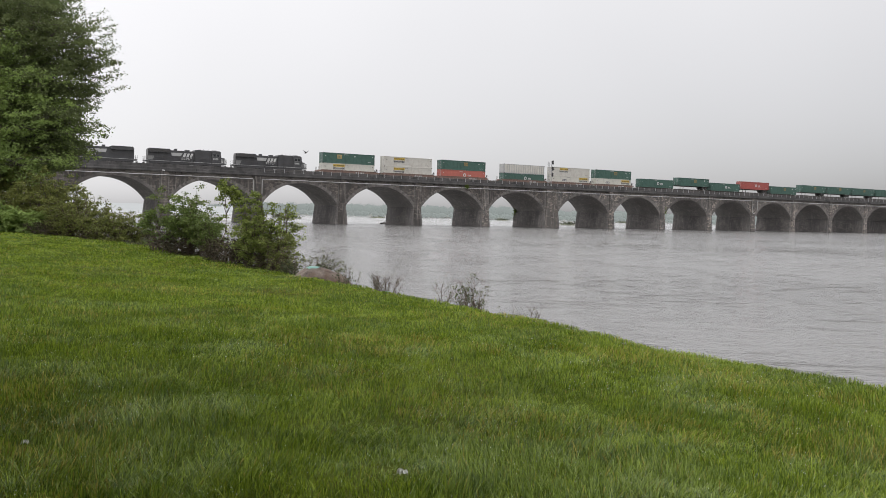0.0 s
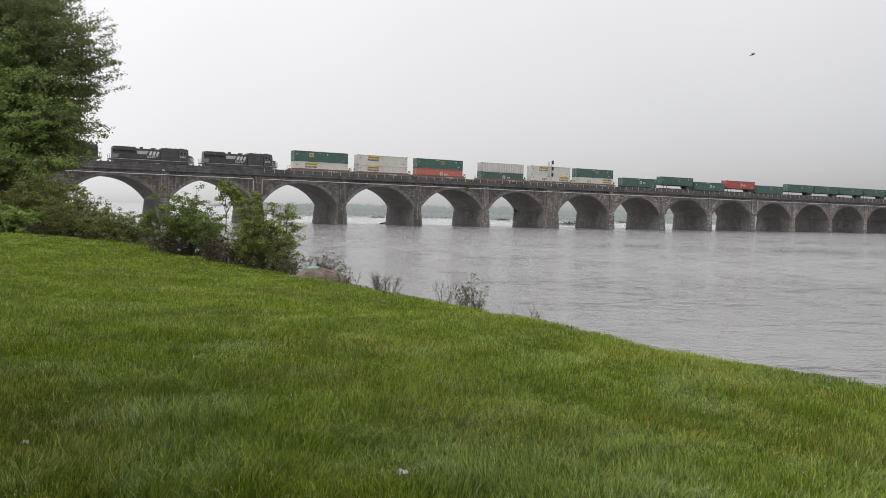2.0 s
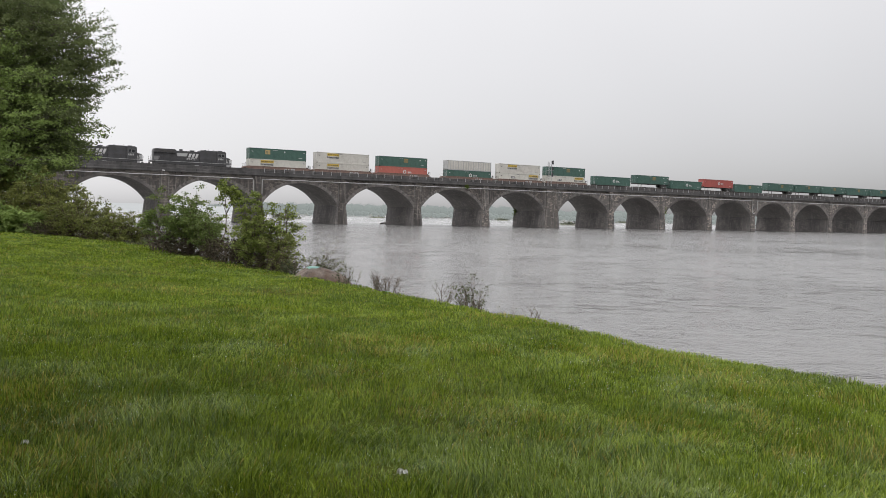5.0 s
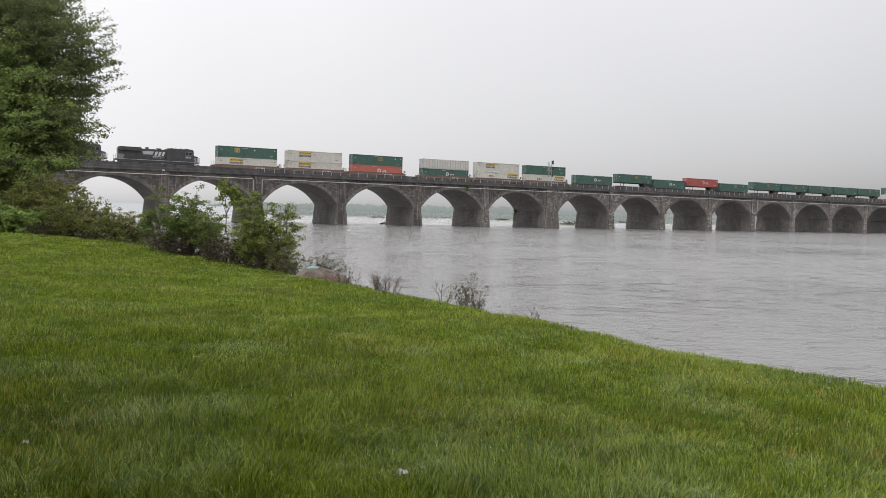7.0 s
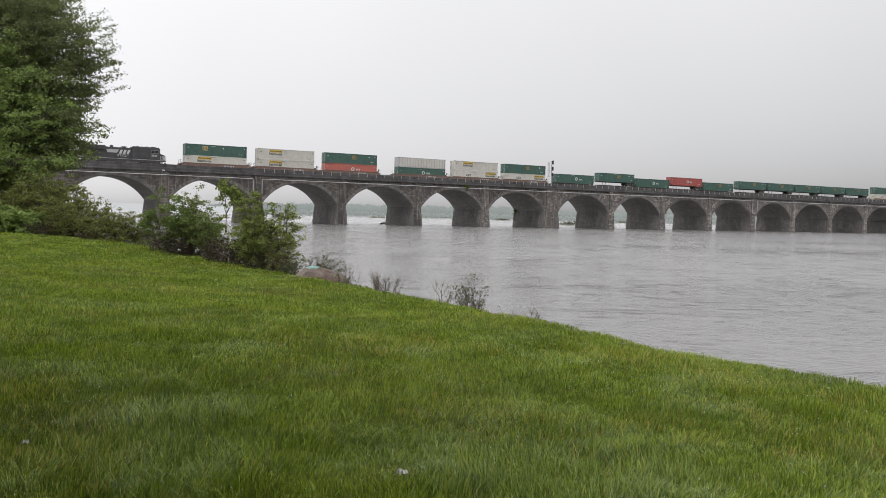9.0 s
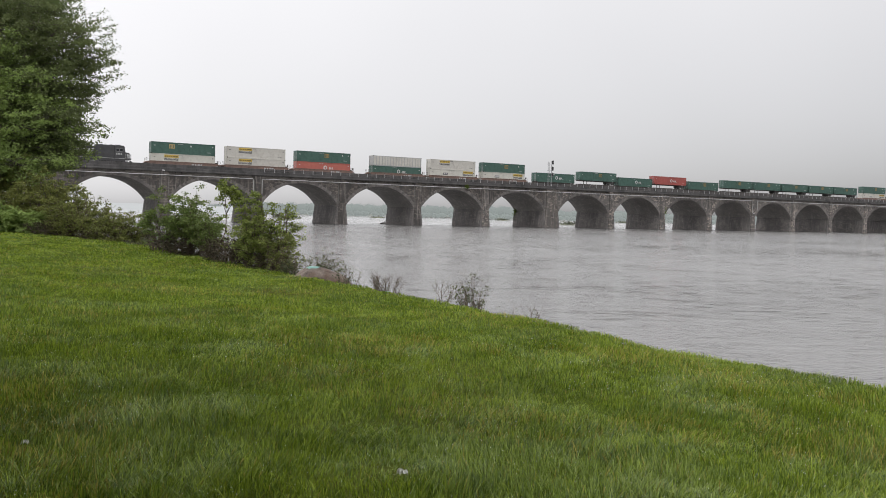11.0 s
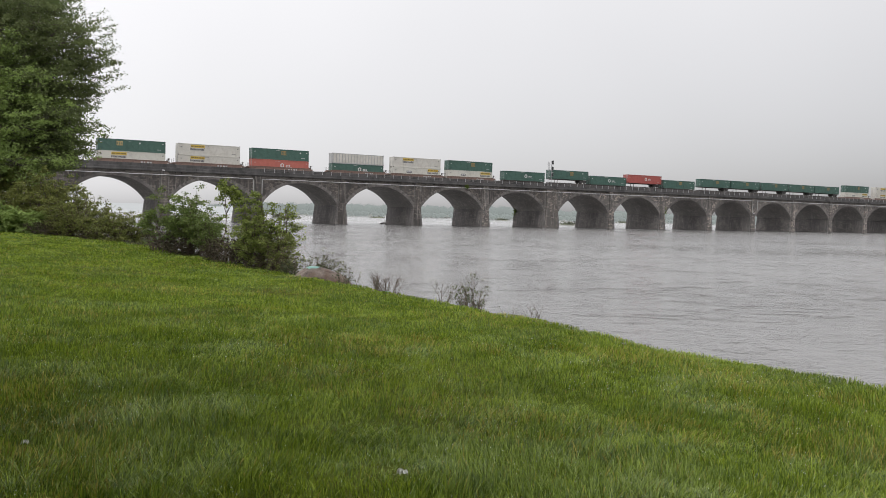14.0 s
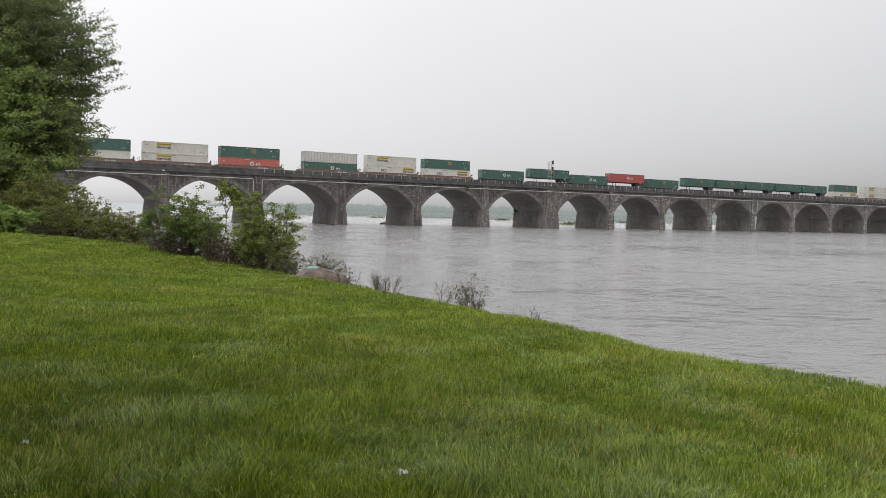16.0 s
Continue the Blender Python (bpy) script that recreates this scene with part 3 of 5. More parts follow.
def container_body(ribs, deep):
    """Box with corner posts, rails, ribbed sides; its base is at z 0, its middle over the origin."""
    g = Geo()
    h, w = CL / 2, CW / 2
    g.box(-h + 0.05, h - 0.05, -w + 0.06, w - 0.06, 0.12, CH - 0.04)
    for x in (-h, h - 0.22):
        for y in (-w, w - 0.18):
            g.box(x, x + 0.22, y, y + 0.18, 0, CH, 0.02)
    for y in (-w, w - 0.1):
        g.box(-h, h, y, y + 0.1, 0, 0.24, 0.02)
        g.box(-h, h, y, y + 0.1, CH - 0.14, CH - 0.005, 0.02)
    for x in (-h, h - 0.1):
        g.box(x, x + 0.1, -w, w, CH - 0.16, CH - 0.006, 0.02)
    k = int(CL / ribs)
    for i in range(1, k):
        x = -h + CL * i / k
        for y in (-w + 0.06 - deep, w - 0.06):
            g.box(x - 0.045, x + 0.045, y, y + deep, 0.2, CH - 0.12)
    return g


def container(u, z, paint, colour, style):
    """A long intermodal container. style: which markings its sides bear."""
    g = container_body(1.1, 0.025)
    ob = new("container", g.mesh("container", paint))
    tagged(ob, f"{colour} steel freight container, 53 feet long", "container", "containers on the train")
    y = -CW / 2 + 0.02
    for x in (-CL / 2, CL / 2 - 0.24):
        for zz in (0.0, CH - 0.13):
            part("corner_casting", Geo().box(x - 0.01, x + 0.25, -CW / 2 - 0.015, -CW / 2 + 0.17, zz, zz + 0.13, 0.015), GREYCAR, ob)
    for k in (-0.9, -0.45, 0.45, 0.9):
        part("locking_bar", Geo().tube([(-CL / 2 - 0.03, k, 0.2), (-CL / 2 - 0.03, k, CH - 0.2)], 0.025), GALV, ob)
    bars("stencil_mark", ((-CL / 2 + 0.6, -CL / 2 + 1.0, 1.9, 2.05), (CL / 2 - 2.2, CL / 2 - 1.1, 0.7, 0.78), (CL / 2 - 0.8, CL / 2 - 0.5, 2.1, 2.3),
                          (-1.5, -0.2, 2.5, 2.57)), y - 0.012, y, INK if paint in (WHITE, SILVER) else CHALK, ob)
    # duller body paint between the panels: shade of the recesses put into colour
    if style == "ribbed":
        k = 17
        for i in range(k):
            x = -CL / 2 + 0.25 + (CL - 0.5) * i / k
            part("side_panel", Geo().box(x + 0.12, x + (CL - 0.5) / k - 0.12, -CW / 2 - 0.02, -CW / 2 + 0.1, 0.26, CH - 0.18, 0.02), SILVER, ob)
    if style in ("yellow", "yellow_end"):
        x0 = -4.9 if style == "yellow" else 3.6
        part("yellow_panel", Geo().box(x0, x0 + 3.6, y - 0.012, y, 1.95, 2.62), YELLOW, ob, "yellow company panel")
        bars("panel_bar", [(x0 + p, x0 + q, 2.12, 2.42) for p, q in ((0.15, 0.55), (0.65, 0.95), (1.1, 1.5), (1.6, 2.0), (2.15, 2.7), (2.8, 3.4))],
             y - 0.02, y - 0.012, OCHRE, ob)
        lettering("Intermodal", 0.82, x0 - 0.1, y - 0.006, 1.3, INK, ob)
    if style == "yellow_end":
        part("blue_panel", Geo().box(-3.6, -1.9, y - 0.012, y, 1.3, 1.9), INK, ob, "dark panel with pale bars")
        bars("panel_bar", ((-3.4, -2.9, 1.45, 1.75), (-2.7, -2.1, 1.45, 1.75)), y - 0.02, y - 0.012, CHALK, ob)
    if style == "gold":
        x0 = 0.1 if u > 50 else -3.7
        f = Geo()
        f.box(x0, x0 + 1.4, y - 0.012, y, 1.35, 2.45)
        part("gold_panel", f, TAN if u < 30 else GOLD, ob, "faded gold company panel")
        bars("panel_bar", ((x0 + 0.2, x0 + 0.35, 1.55, 2.2), (x0 + 0.6, x0 + 0.75, 1.55, 2.2), (x0 + 1.0, x0 + 1.15, 1.55, 2.2)), y - 0.02, y - 0.012, GREEN, ob)
        part("white_diamond", Geo().prism([(x0 + 5.5, 1.9), (x0 + 5.75, 2.15), (x0 + 5.5, 2.4), (x0 + 5.25, 2.15)], y - 0.012, y), CHALK, ob)
    if style == "badge":
        cx = 0.4
        part("white_badge", Geo().prism([(cx + 0.62 * math.cos(t), 1.5 + 0.62 * math.sin(t)) for t in (radians(30 + 60 * k) for k in range(6))],
                                        y - 0.012, y), CHALK, ob, "white six-sided company badge")
        part("badge_centre", Geo().prism([(cx, 1.84), (cx - 0.26, 1.6), (cx - 0.18, 1.18), (cx + 0.18, 1.18), (cx + 0.26, 1.6)], y - 0.02, y - 0.012), paint, ob)
        bars("badge_bar", ((cx + 1.1, cx + 1.38, 1.2, 1.65), (cx + 1.52, cx + 1.78, 1.2, 1.65), (cx + 1.92, cx + 2.25, 1.2, 1.65), (cx + 1.1, cx + 2.8, 1.0, 1.06)),
             y - 0.012, y, CHALK, ob)
    return on_track(ob, u + CL / 2, z)


def wheelset(parent, x, r=0.46):
    g = Geo()
    for y in (-0.76, 0.76):
        g.tube([(x, y - 0.07, r), (x, y + 0.07, r)], r, 18)
    g.tube([(x, -0.76, r), (x, 0.76, r)], 0.09, 8)
    part("wheelset", g, DARKSTEEL, parent)


def bogie(parent, x):
    g = Geo()
    for y in (-1.02, 0.9):
        g.prism([(x - 1.15, 0.42), (x - 0.5, 0.3), (x + 0.5, 0.3), (x + 1.15, 0.42), (x + 1.15, 0.62), (x + 0.5, 0.82), (x - 0.5, 0.82), (x - 1.15, 0.62)], y, y + 0.12)
    g.box(x - 0.25, x + 0.25, -0.95, 0.95, 0.45, 0.75, 0.03)
    part("bogie_frame", g, DARKSTEEL, parent)
    wheelset(parent, x - 0.9)
    wheelset(parent, x + 0.9)


def well_car(u, brown=True):
    """Well wagon: two deep side sills, end platforms over the bogies, ladders and brake gear."""
    paint = OXIDE if brown else GREYCAR
    ob = new("well_wagon")
    tagged(ob, "rust-brown well wagon with deep side sills, carrying stacked containers", "wagon", "wagons of the train")
    h = 8.35
    for y in (-1.5, 1.38):
        g = Geo()
        g.prism([(-h - 0.6, 1.15), (-h + 0.5, 0.35), (h - 0.5, 0.35), (h + 0.6, 1.15), (h + 0.3, 1.45), (-h - 0.3, 1.45)], y, y + 0.12)
        g.box(-h, h, y - 0.05, y + 0.17, 1.4, 1.5, 0.01)
        for k in range(12):
            x = -h + 0.8 + k * 1.36
            g.box(x, x + 0.08, y - 0.04, y + 0.01, 0.4, 1.4)
        part("side_sill", g, paint, ob)
    bars("stencil_mark", [(2.0 + k * 0.75, 2.0 + k * 0.75 + w, 0.75, 1.1) for k, w in enumerate((0.5, 0.35, 0.6, 0.4))], -1.555, -1.5, DULLWHITE, ob)
    part("well_floor", Geo().box(-h, h, -1.4, 1.4, 0.34, 0.49), paint, ob)
    for s in (-1, 1):
        g = Geo()
        g.box(min(s * (h + 0.1), s * 9.3), max(s * (h + 0.1), s * 9.3), -1.45, 1.45, 1.0, 1.25, 0.03)
        g.box(min(s * 9.2, s * 9.65), max(s * 9.2, s * 9.65), -0.2, 0.2, 0.7, 1.0, 0.03)
        part("end_platform", g, paint, ob)
        r = Geo()
        for y in (-1.35, -0.6, 0.6, 1.3):
            r.tube([(s * 9.1, y, 1.25), (s * 9.1, y, 2.25)], 0.03)
        r.tube([(s * 9.1, -1.35, 2.2), (s * 9.1, -0.6, 2.2)], 0.03)
        part("handrail", r, GREYCAR, ob)
        bogie(ob, s * 8.55)
    w = Geo().tube([(8.85, -0.9, 2.0), (8.92, -0.9, 2.0)], 0.32, 14).tube([(8.9, -0.9, 1.25), (8.9, -0.9, 2.0)], 0.04).box(8.6, 9.0, -0.5, 0.5, 1.25, 1.75, 0.04)
    part("brake_gear", w, GREYCAR, ob)
    return on_track(ob, u + CL / 2)


def spine_car(u):
    """Spine wagon: a narrow centre beam with cross arms over two bogies."""
    ob = new("spine_wagon")
    tagged(ob, "dark spine wagon with a narrow centre beam", "wagon", "wagons of the train")
    g = Geo()
    g.prism([(-8.5, 0.75), (-7.2, 0.5), (7.2, 0.5), (8.5, 0.75), (8.5, 1.1), (-8.5, 1.1)], -0.3, 0.3)
    part("centre_beam", g, GREYCAR, ob)
    for x in (-7.7, -4.0, 0.5, 4.2, 7.7):
        part("cross_arm", Geo().box(x - 0.25, x + 0.25, -1.35, 1.35, 1.0, 1.2, 0.03), GREYCAR, ob)
    r = Geo()
    for y in (-1.3, 1.3):
        r.box(-7.9, 7.9, y - 0.06, y + 0.06, 1.02, 1.14)
    part("side_stringer", r, GREYCAR, ob)
    for s in (-1, 1):
        bogie(ob, s * 7.4)
    return on_track(ob, u + CL / 2)


def chassis(u):
    """Road chassis under a container: frame, landing legs, tandem road wheels."""
    ob = new("trailer_chassis")
    tagged(ob, "dark road trailer chassis with tandem wheels riding on a wagon", "trailer chassis", "chassis on the train")
    g = Geo()
    for y in (-0.55, 0.4):
        g.box(-7.9, 7.9, y, y + 0.15, 0.92, 1.19, 0.02)
    for x in (-7.8, -3.0, 2.0, 7.8):
        g.box(x - 0.12, x + 0.12, -1.25, 1.25, 1.0, 1.19)
    part("frame", g, GREYCAR, ob)
    for y in (-0.8, 0.7):
        part("landing_leg", Geo().box(-5.0, -4.85, y, y + 0.12, 0.05, 1.0).box(-5.1, -4.75, y - 0.06, y + 0.18, 0.0, 0.05), GREYCAR, ob)
    for x in (5.1, 6.4):
        for y in (-1.02, 1.02):
            part("road_wheel", Geo().tube([(x, y - 0.24, 0.51), (x, y - 0.2, 0.51), (x, y + 0.2, 0.51), (x, y + 0.24, 0.51)], [0.44, 0.51, 0.51, 0.44], 20), DARKSTEEL, ob)
        part("axle", Geo().tube([(x, -1.0, 0.51), (x, 1.0, 0.51)], 0.07).box(x - 0.08, x + 0.08, -0.55, 0.55, 0.5, 0.95), DARKSTEEL, ob)
    for x0 in (4.3, 7.05):
        for y in (-1.25, 0.6):
            part("mudflap", Geo().box(x0, x0 + 0.03, y, y + 0.65, 0.3, 0.95), DARKSTEEL, ob)
    return on_track(ob, u + CL / 2, RAIL_Z + 1.2)


def locomotive(u0, turn=0):
    """Six-axle diesel; long hood towards -x, cab and short nose towards +x; 21.3 m over the couplers."""
    ob = new("diesel_locomotive")
    tagged(ob, "black six-axle diesel locomotive with white stripe and lettering", "locomotive", "locomotives of the train")
    part("frame", Geo().box(-10.3, 10.3, -1.5, 1.5, 1.25, 1.6, 0.04).box(-10.65, -10.2, -0.25, 0.25, 0.7, 1.1, 0.03).box(10.2, 10.65, -0.25, 0.25, 0.7, 1.1, 0.03), LOCO, ob)
    h = Geo()
    h.prism([(-9.6, 1.6), (-9.6, 4.25), (-9.4, 4.5), (-4.0, 4.5), (-3.9, 4.32), (2.0, 4.32), (2.0, 1.6)], -0.95, 0.95)
    part("long_hood", h, LOCO, ob)
    r = Geo()
    r.prism([(-9.5, 3.7), (-9.3, 4.62), (-4.3, 4.62), (-4.1, 3.7)], -1.45, 1.45)
    part("radiator_wing", r, LOCO, ob, "flared radiator housing")
    g = Geo()
    for k in range(9):
        g.box(-8.9 + 0.5 * k, -8.55 + 0.5 * k, -1.47, -1.44, 3.85, 4.4)
    part("radiator_grille", g, DARKSTEEL, ob)
    for k in range(9):
        part("hood_door", Geo().box(-3.6 + 0.62 * k, -3.05 + 0.62 * k, -0.985, -0.94, 1.8, 3.7, 0.01), LOCO, ob)
    for k in range(7):
        part("hood_door", Geo().box(-9.2 + 0.68 * k, -8.6 + 0.68 * k, -0.985, -0.94, 1.8, 3.5, 0.01), LOCO, ob)
    part("exhaust_stack", Geo().box(-2.9, -2.2, -0.35, 0.35, 4.3, 4.8, 0.05), LOCO, ob)
    f = Geo().tube([(0.4, 0, 4.3), (0.4, 0, 4.55)], [0.5, 0.5], 16).tube([(0.4, 0, 4.5), (0.4, 0, 4.62)], [0.7, 0.7], 14)
    part("roof_fan", f, LOCO, ob)
    e = Geo().prism([(2.0, 1.6), (2.0, 4.55), (2.3, 4.75), (6.4, 4.75), (6.4, 1.6)], -1.3, 1.3)
    part("side_skirt", Geo().box(-9.4, 9.4, -1.46, 1.46, 0.85, 1.27, 0.03), LOCO, ob)
    part("electrical_housing", e, LOCO, ob)
    c = Geo().prism([(6.4, 1.6), (6.4, 4.5), (6.6, 4.72), (8.4, 4.72), (8.75, 4.4), (8.85, 3.3), (8.85, 1.6)], -1.5, 1.5).box(6.8, 7.9, -0.7, 0.7, 4.7, 4.92, 0.05)
    cab = part("cab", c, LOCO, ob)
    for x in (6.75, 7.6):
        part("cab_window", Geo().box(x, x + 0.7, -1.515, -1.49, 3.3, 3.95, 0.01), WINDOW, cab)
        part("window_frame", Geo().box(x - 0.06, x + 0.76, -1.508, -1.49, 3.22, 3.3).box(x - 0.06, x + 0.76, -1.508, -1.49, 3.95, 4.02).box(
            x - 0.06, x, -1.508, -1.49, 3.3, 3.95).box(x + 0.7, x + 0.76, -1.508, -1.49, 3.3, 3.95), FRAME_GREY, cab)
    part("windscreen", Geo().box(8.8, 8.87, -1.2, 1.2, 3.4, 3.95), WINDOW, cab)
    bars("number_bar", [(6.75 + 0.36 * k, 6.99 + 0.36 * k, 2.45, 2.9) for k in range(4)], -1.52, -1.5, DULLWHITE, cab)
    n = Geo().prism([(8.85, 1.6), (8.85, 3.2), (9.9, 3.0), (10.15, 2.7), (10.15, 1.6)], -0.95, 0.95)
    part("nose", n, LOCO, ob)
    for k in range(3):
        part("nose_stripe", Geo().prism([(8.95 + 0.36 * k, 1.75), (9.12 + 0.36 * k, 1.75), (9.22 + 0.36 * k, 2.75), (9.05 + 0.36 * k, 2.75)], -0.965, -0.945), CHALK, ob)
    part("horn", Geo().tube([(5.6, -0.2, 4.75), (5.6, -0.2, 4.95), (6.0, -0.2, 5.0)], [0.04, 0.05, 0.1], 8), GALV, ob)
    part("step_well", Geo().box(8.9, 9.6, -1.52, -1.4, 0.45, 1.25).box(9.0, 9.5, -1.54, -1.5, 0.6, 0.66), GALV, ob)
    part("headlight", Geo().tube([(8.72, -0.15, 4.35), (8.82, -0.15, 4.35)], 0.11, 12).tube([(8.72, 0.15, 4.35), (8.82, 0.15, 4.35)], 0.11, 12), LAMP, ob)
    # slanted pale stripe block and broad emblem on both hood sides
    for f in (-1, 1):
        x0, y0, y1 = (-3.9, -1.002, -0.985) if f < 0 else (-3.2, 0.935, 0.965)
        part("pale_stripe", Geo().prism([(x0, 3.75), (x0 + 0.25, 2.95), (x0 + 2.5, 2.95), (x0 + 2.9, 3.75)], y0, y1), DULLWHITE, ob, "slanted pale stripe block")
        for k in range(3):
            q = x0 + 2.95 + 0.88 * k
            part("emblem_bar", Geo().prism([(q, 2.75), (q + 0.35, 3.75), (q + 0.95, 3.75), (q + 0.55, 2.75)], y0, y1), CHALK, ob)
        bars("lettering_bar", [(x0 + 2.6 + 0.55 * k, x0 + 2.6 + 0.55 * k + w, 2.42, 2.62) for k, w in enumerate((0.45, 0.3, 0.5, 0.35, 0.4))], y0, y1, DULLWHITE, ob)
        bars("lettering_bar", [(x0 + 2.6 + 0.55 * k, x0 + 2.6 + 0.55 * k + w, 2.1, 2.28) for k, w in enumerate((0.4, 0.45, 0.3, 0.5))], y0, y1, DULLWHITE, ob)
    part("sill_stripe", Geo().box(-10.2, 10.2, -1.515, -1.5, 1.5, 1.58).box(-10.2, 10.2, 1.5, 1.515, 1.5, 1.58), DULLWHITE, ob, "thin white stripe along the sill")
    part("end_stripes", Geo().prism([(-9.55, 1.75), (-8.4, 1.75), (-8.0, 2.75), (-9.55, 2.75)], -1.002, -0.985), FRAME_GREY, ob, "dull grey slanted block at the hood's end")
    part("end_stripes", Geo().prism([(9.7, 1.7), (10.15, 1.7), (10.15, 2.7), (9.9, 2.7)], -0.97, -0.94), DULLWHITE, ob)
    part("roof_antenna", Geo().box(3.4, 3.9, -0.25, 0.25, 4.75, 4.95, 0.03).tube([(4.6, 0.2, 4.75), (4.6, 0.2, 5.15)], 0.03), LOCO, ob)
    rl = Geo()
    for k in range(15):
        x = -9.9 + k * 1.35
        if x < 9.9:
            rl.tube([(x, -1.47, 1.6), (x, -1.47, 2.6)], 0.02, 5)
    rl.tube([(-9.9, -1.47, 2.6), (6.3, -1.47, 2.6)], 0.02, 5)
    for x in (-10.3, 10.3):
        for yy in (-1.35, -0.7, 0.7, 1.35):
            rl.tube([(x, yy, 1.4), (x, yy, 2.65)], 0.03, 6)
        rl.tube([(x, -1.35, 2.62), (x, -0.7, 2.62)], 0.03, 6)
    part("handrail", rl, GREYCAR, ob)
    part("fuel_tank", Geo().prism([(-3.0, 0.5), (-2.6, 0.3), (2.6, 0.3), (3.0, 0.5), (3.0, 1.25), (-3.0, 1.25)], -1.4, 1.4), LOCO, ob)
    part("tank_label", Geo().box(0.6, 1.7, -1.42, -1.4, 0.6, 1.15), DULLWHITE, ob)
    for s in (-6.6, 6.6):
        g = Geo()
        for yy in (-1.2, 1.05):
            g.prism([(s - 2.6, 0.5), (s + 2.6, 0.5), (s + 2.6, 0.85), (s + 1.8, 1.1), (s - 1.8, 1.1), (s - 2.6, 0.85)], yy, yy + 0.15)
        part("bogie_frame", g, DARKSTEEL, ob)
        for k in (-1.85, 0, 1.85):
            wheelset(ob, s + k, 0.53)
    return on_track(ob, u0 + 10.65, RAIL_Z, turn)


for u0, turn in ((-50.6, 180), (-28.1, 0), (-5.6, 0)):
    locomotive(u0, turn)
for u0, low, high in ((20.2, (WHITE, "white", "yellow"), (GREEN, "dark green", "gold")),
                      (39.5, (SILVER, "light grey", "yellow"), (SILVER, "light grey", "yellow")),
                      (59.0, (ORANGE, "orange-red", "badge"), (GREEN, "dark green", "gold")),
                      (82.3, (GREEN, "dark green", "badge"), (DULLWHITE, "ribbed silver", "ribbed")),
                      (101.7, (WHITE, "white", "yellow_end"), (SILVER, "light grey", "yellow")),
                      (120.8, (WHITE, "white", "yellow_end"), (GREEN, "dark green", "gold")),
                      (320.6, (WHITE, "white", "yellow_end"), (GREEN, "dark green", "gold")),
                      (342.5, (SILVER, "light grey", "yellow"), (SILVER, "light grey", "yellow")),
                      (362.0, (WHITE, "white", "yellow"), (GREEN, "dark green", "gold"))):
    well_car(u0)
    container(u0, RAIL_Z + 0.5, *low)
    container(u0, RAIL_Z + 0.5 + CH, *high)
for u0, up, paint, colour, style in ((141.7, 0, GREEN, "dark green", "badge"), (160.4, 1, GREEN, "dark green", "gold"), (177.6, 0, GREEN, "dark green", "badge"),
                                     (194.8, 1, RED, "faded red", "badge"), (212.0, 0, GREEN, "dark green", "gold"), (231.4, 1, GREEN, "dark green", "gold"),
                                     (248.5, 1, GREEN, "dark green", "gold"), (265.7, 1, GREEN, "dark green", "gold"), (282.8, 1, GREEN, "dark green", "gold"),
                                     (299.5, 1, GREEN, "dark green", "gold")):
    spine_car(u0)
    if up:
        chassis(u0)
    container(u0, RAIL_Z + 1.2 + 1.2 * up, paint, colour, style)

# ---- plants ----
BARK = material("grey_bark", (0.05, 0.042, 0.035), (0.12, 0.1, 0.085), 0.9, 3.0, bump=0.6)
TWIG = material("brown_twigs", (0.055, 0.04, 0.03), (0.12, 0.09, 0.065), 0.9, 4.0, bump=0.3)


def leaf_material(name, dark, light, island=0.2, scale=0.6, stain=None, shine=0.15):
    """Thin leaves: some of the light comes through them."""
    m = material(name, dark, light, 0.6, scale, bump=0.0, grain=8, island=island, specular=shine, stain=stain)
    n, l = m.node_tree.nodes, m.node_tree.links
    b = n["Principled BSDF"]
    tr = n.new("ShaderNodeBsdfTranslucent")
    l.new(b.inputs["Base Color"].links[0].from_socket, tr.inputs["Color"])
    mx = n.new("ShaderNodeMixShader")
    mx.inputs[0].default_value = 0.48
    l.new(b.outputs[0], mx.inputs[1])
    l.new(tr.outputs[0], mx.inputs[2])
    l.new(mx.outputs[0], n["Material Output"].inputs["Surface"])
    return m


MAPLE = leaf_material("dark_maple_leaves", (0.105, 0.132, 0.052), (0.16, 0.19, 0.078), island=0.12)
FRESH = leaf_material("fresh_tree_leaves", (0.165, 0.232, 0.066), (0.245, 0.322, 0.097), island=0.12)
BRAMBLE = leaf_material("olive_bush_leaves", (0.09, 0.104, 0.03), (0.2, 0.218, 0.064))
OLIVE = leaf_material("fresh_olive_bush_leaves", (0.125, 0.142, 0.042), (0.262, 0.282, 0.084))
DEEP = leaf_material("deep_green_bush_leaves", (0.085, 0.125, 0.034), (0.19, 0.24, 0.072))
LIGHT = leaf_material("light_green_bush_leaves", (0.115, 0.148, 0.034), (0.245, 0.29, 0.08))
UNDER = leaf_material("brown_undergrowth_leaves", (0.03, 0.026, 0.016), (0.075, 0.065, 0.035))
DRY = leaf_material("dull_weed_leaves", (0.055, 0.065, 0.034), (0.13, 0.14, 0.075))


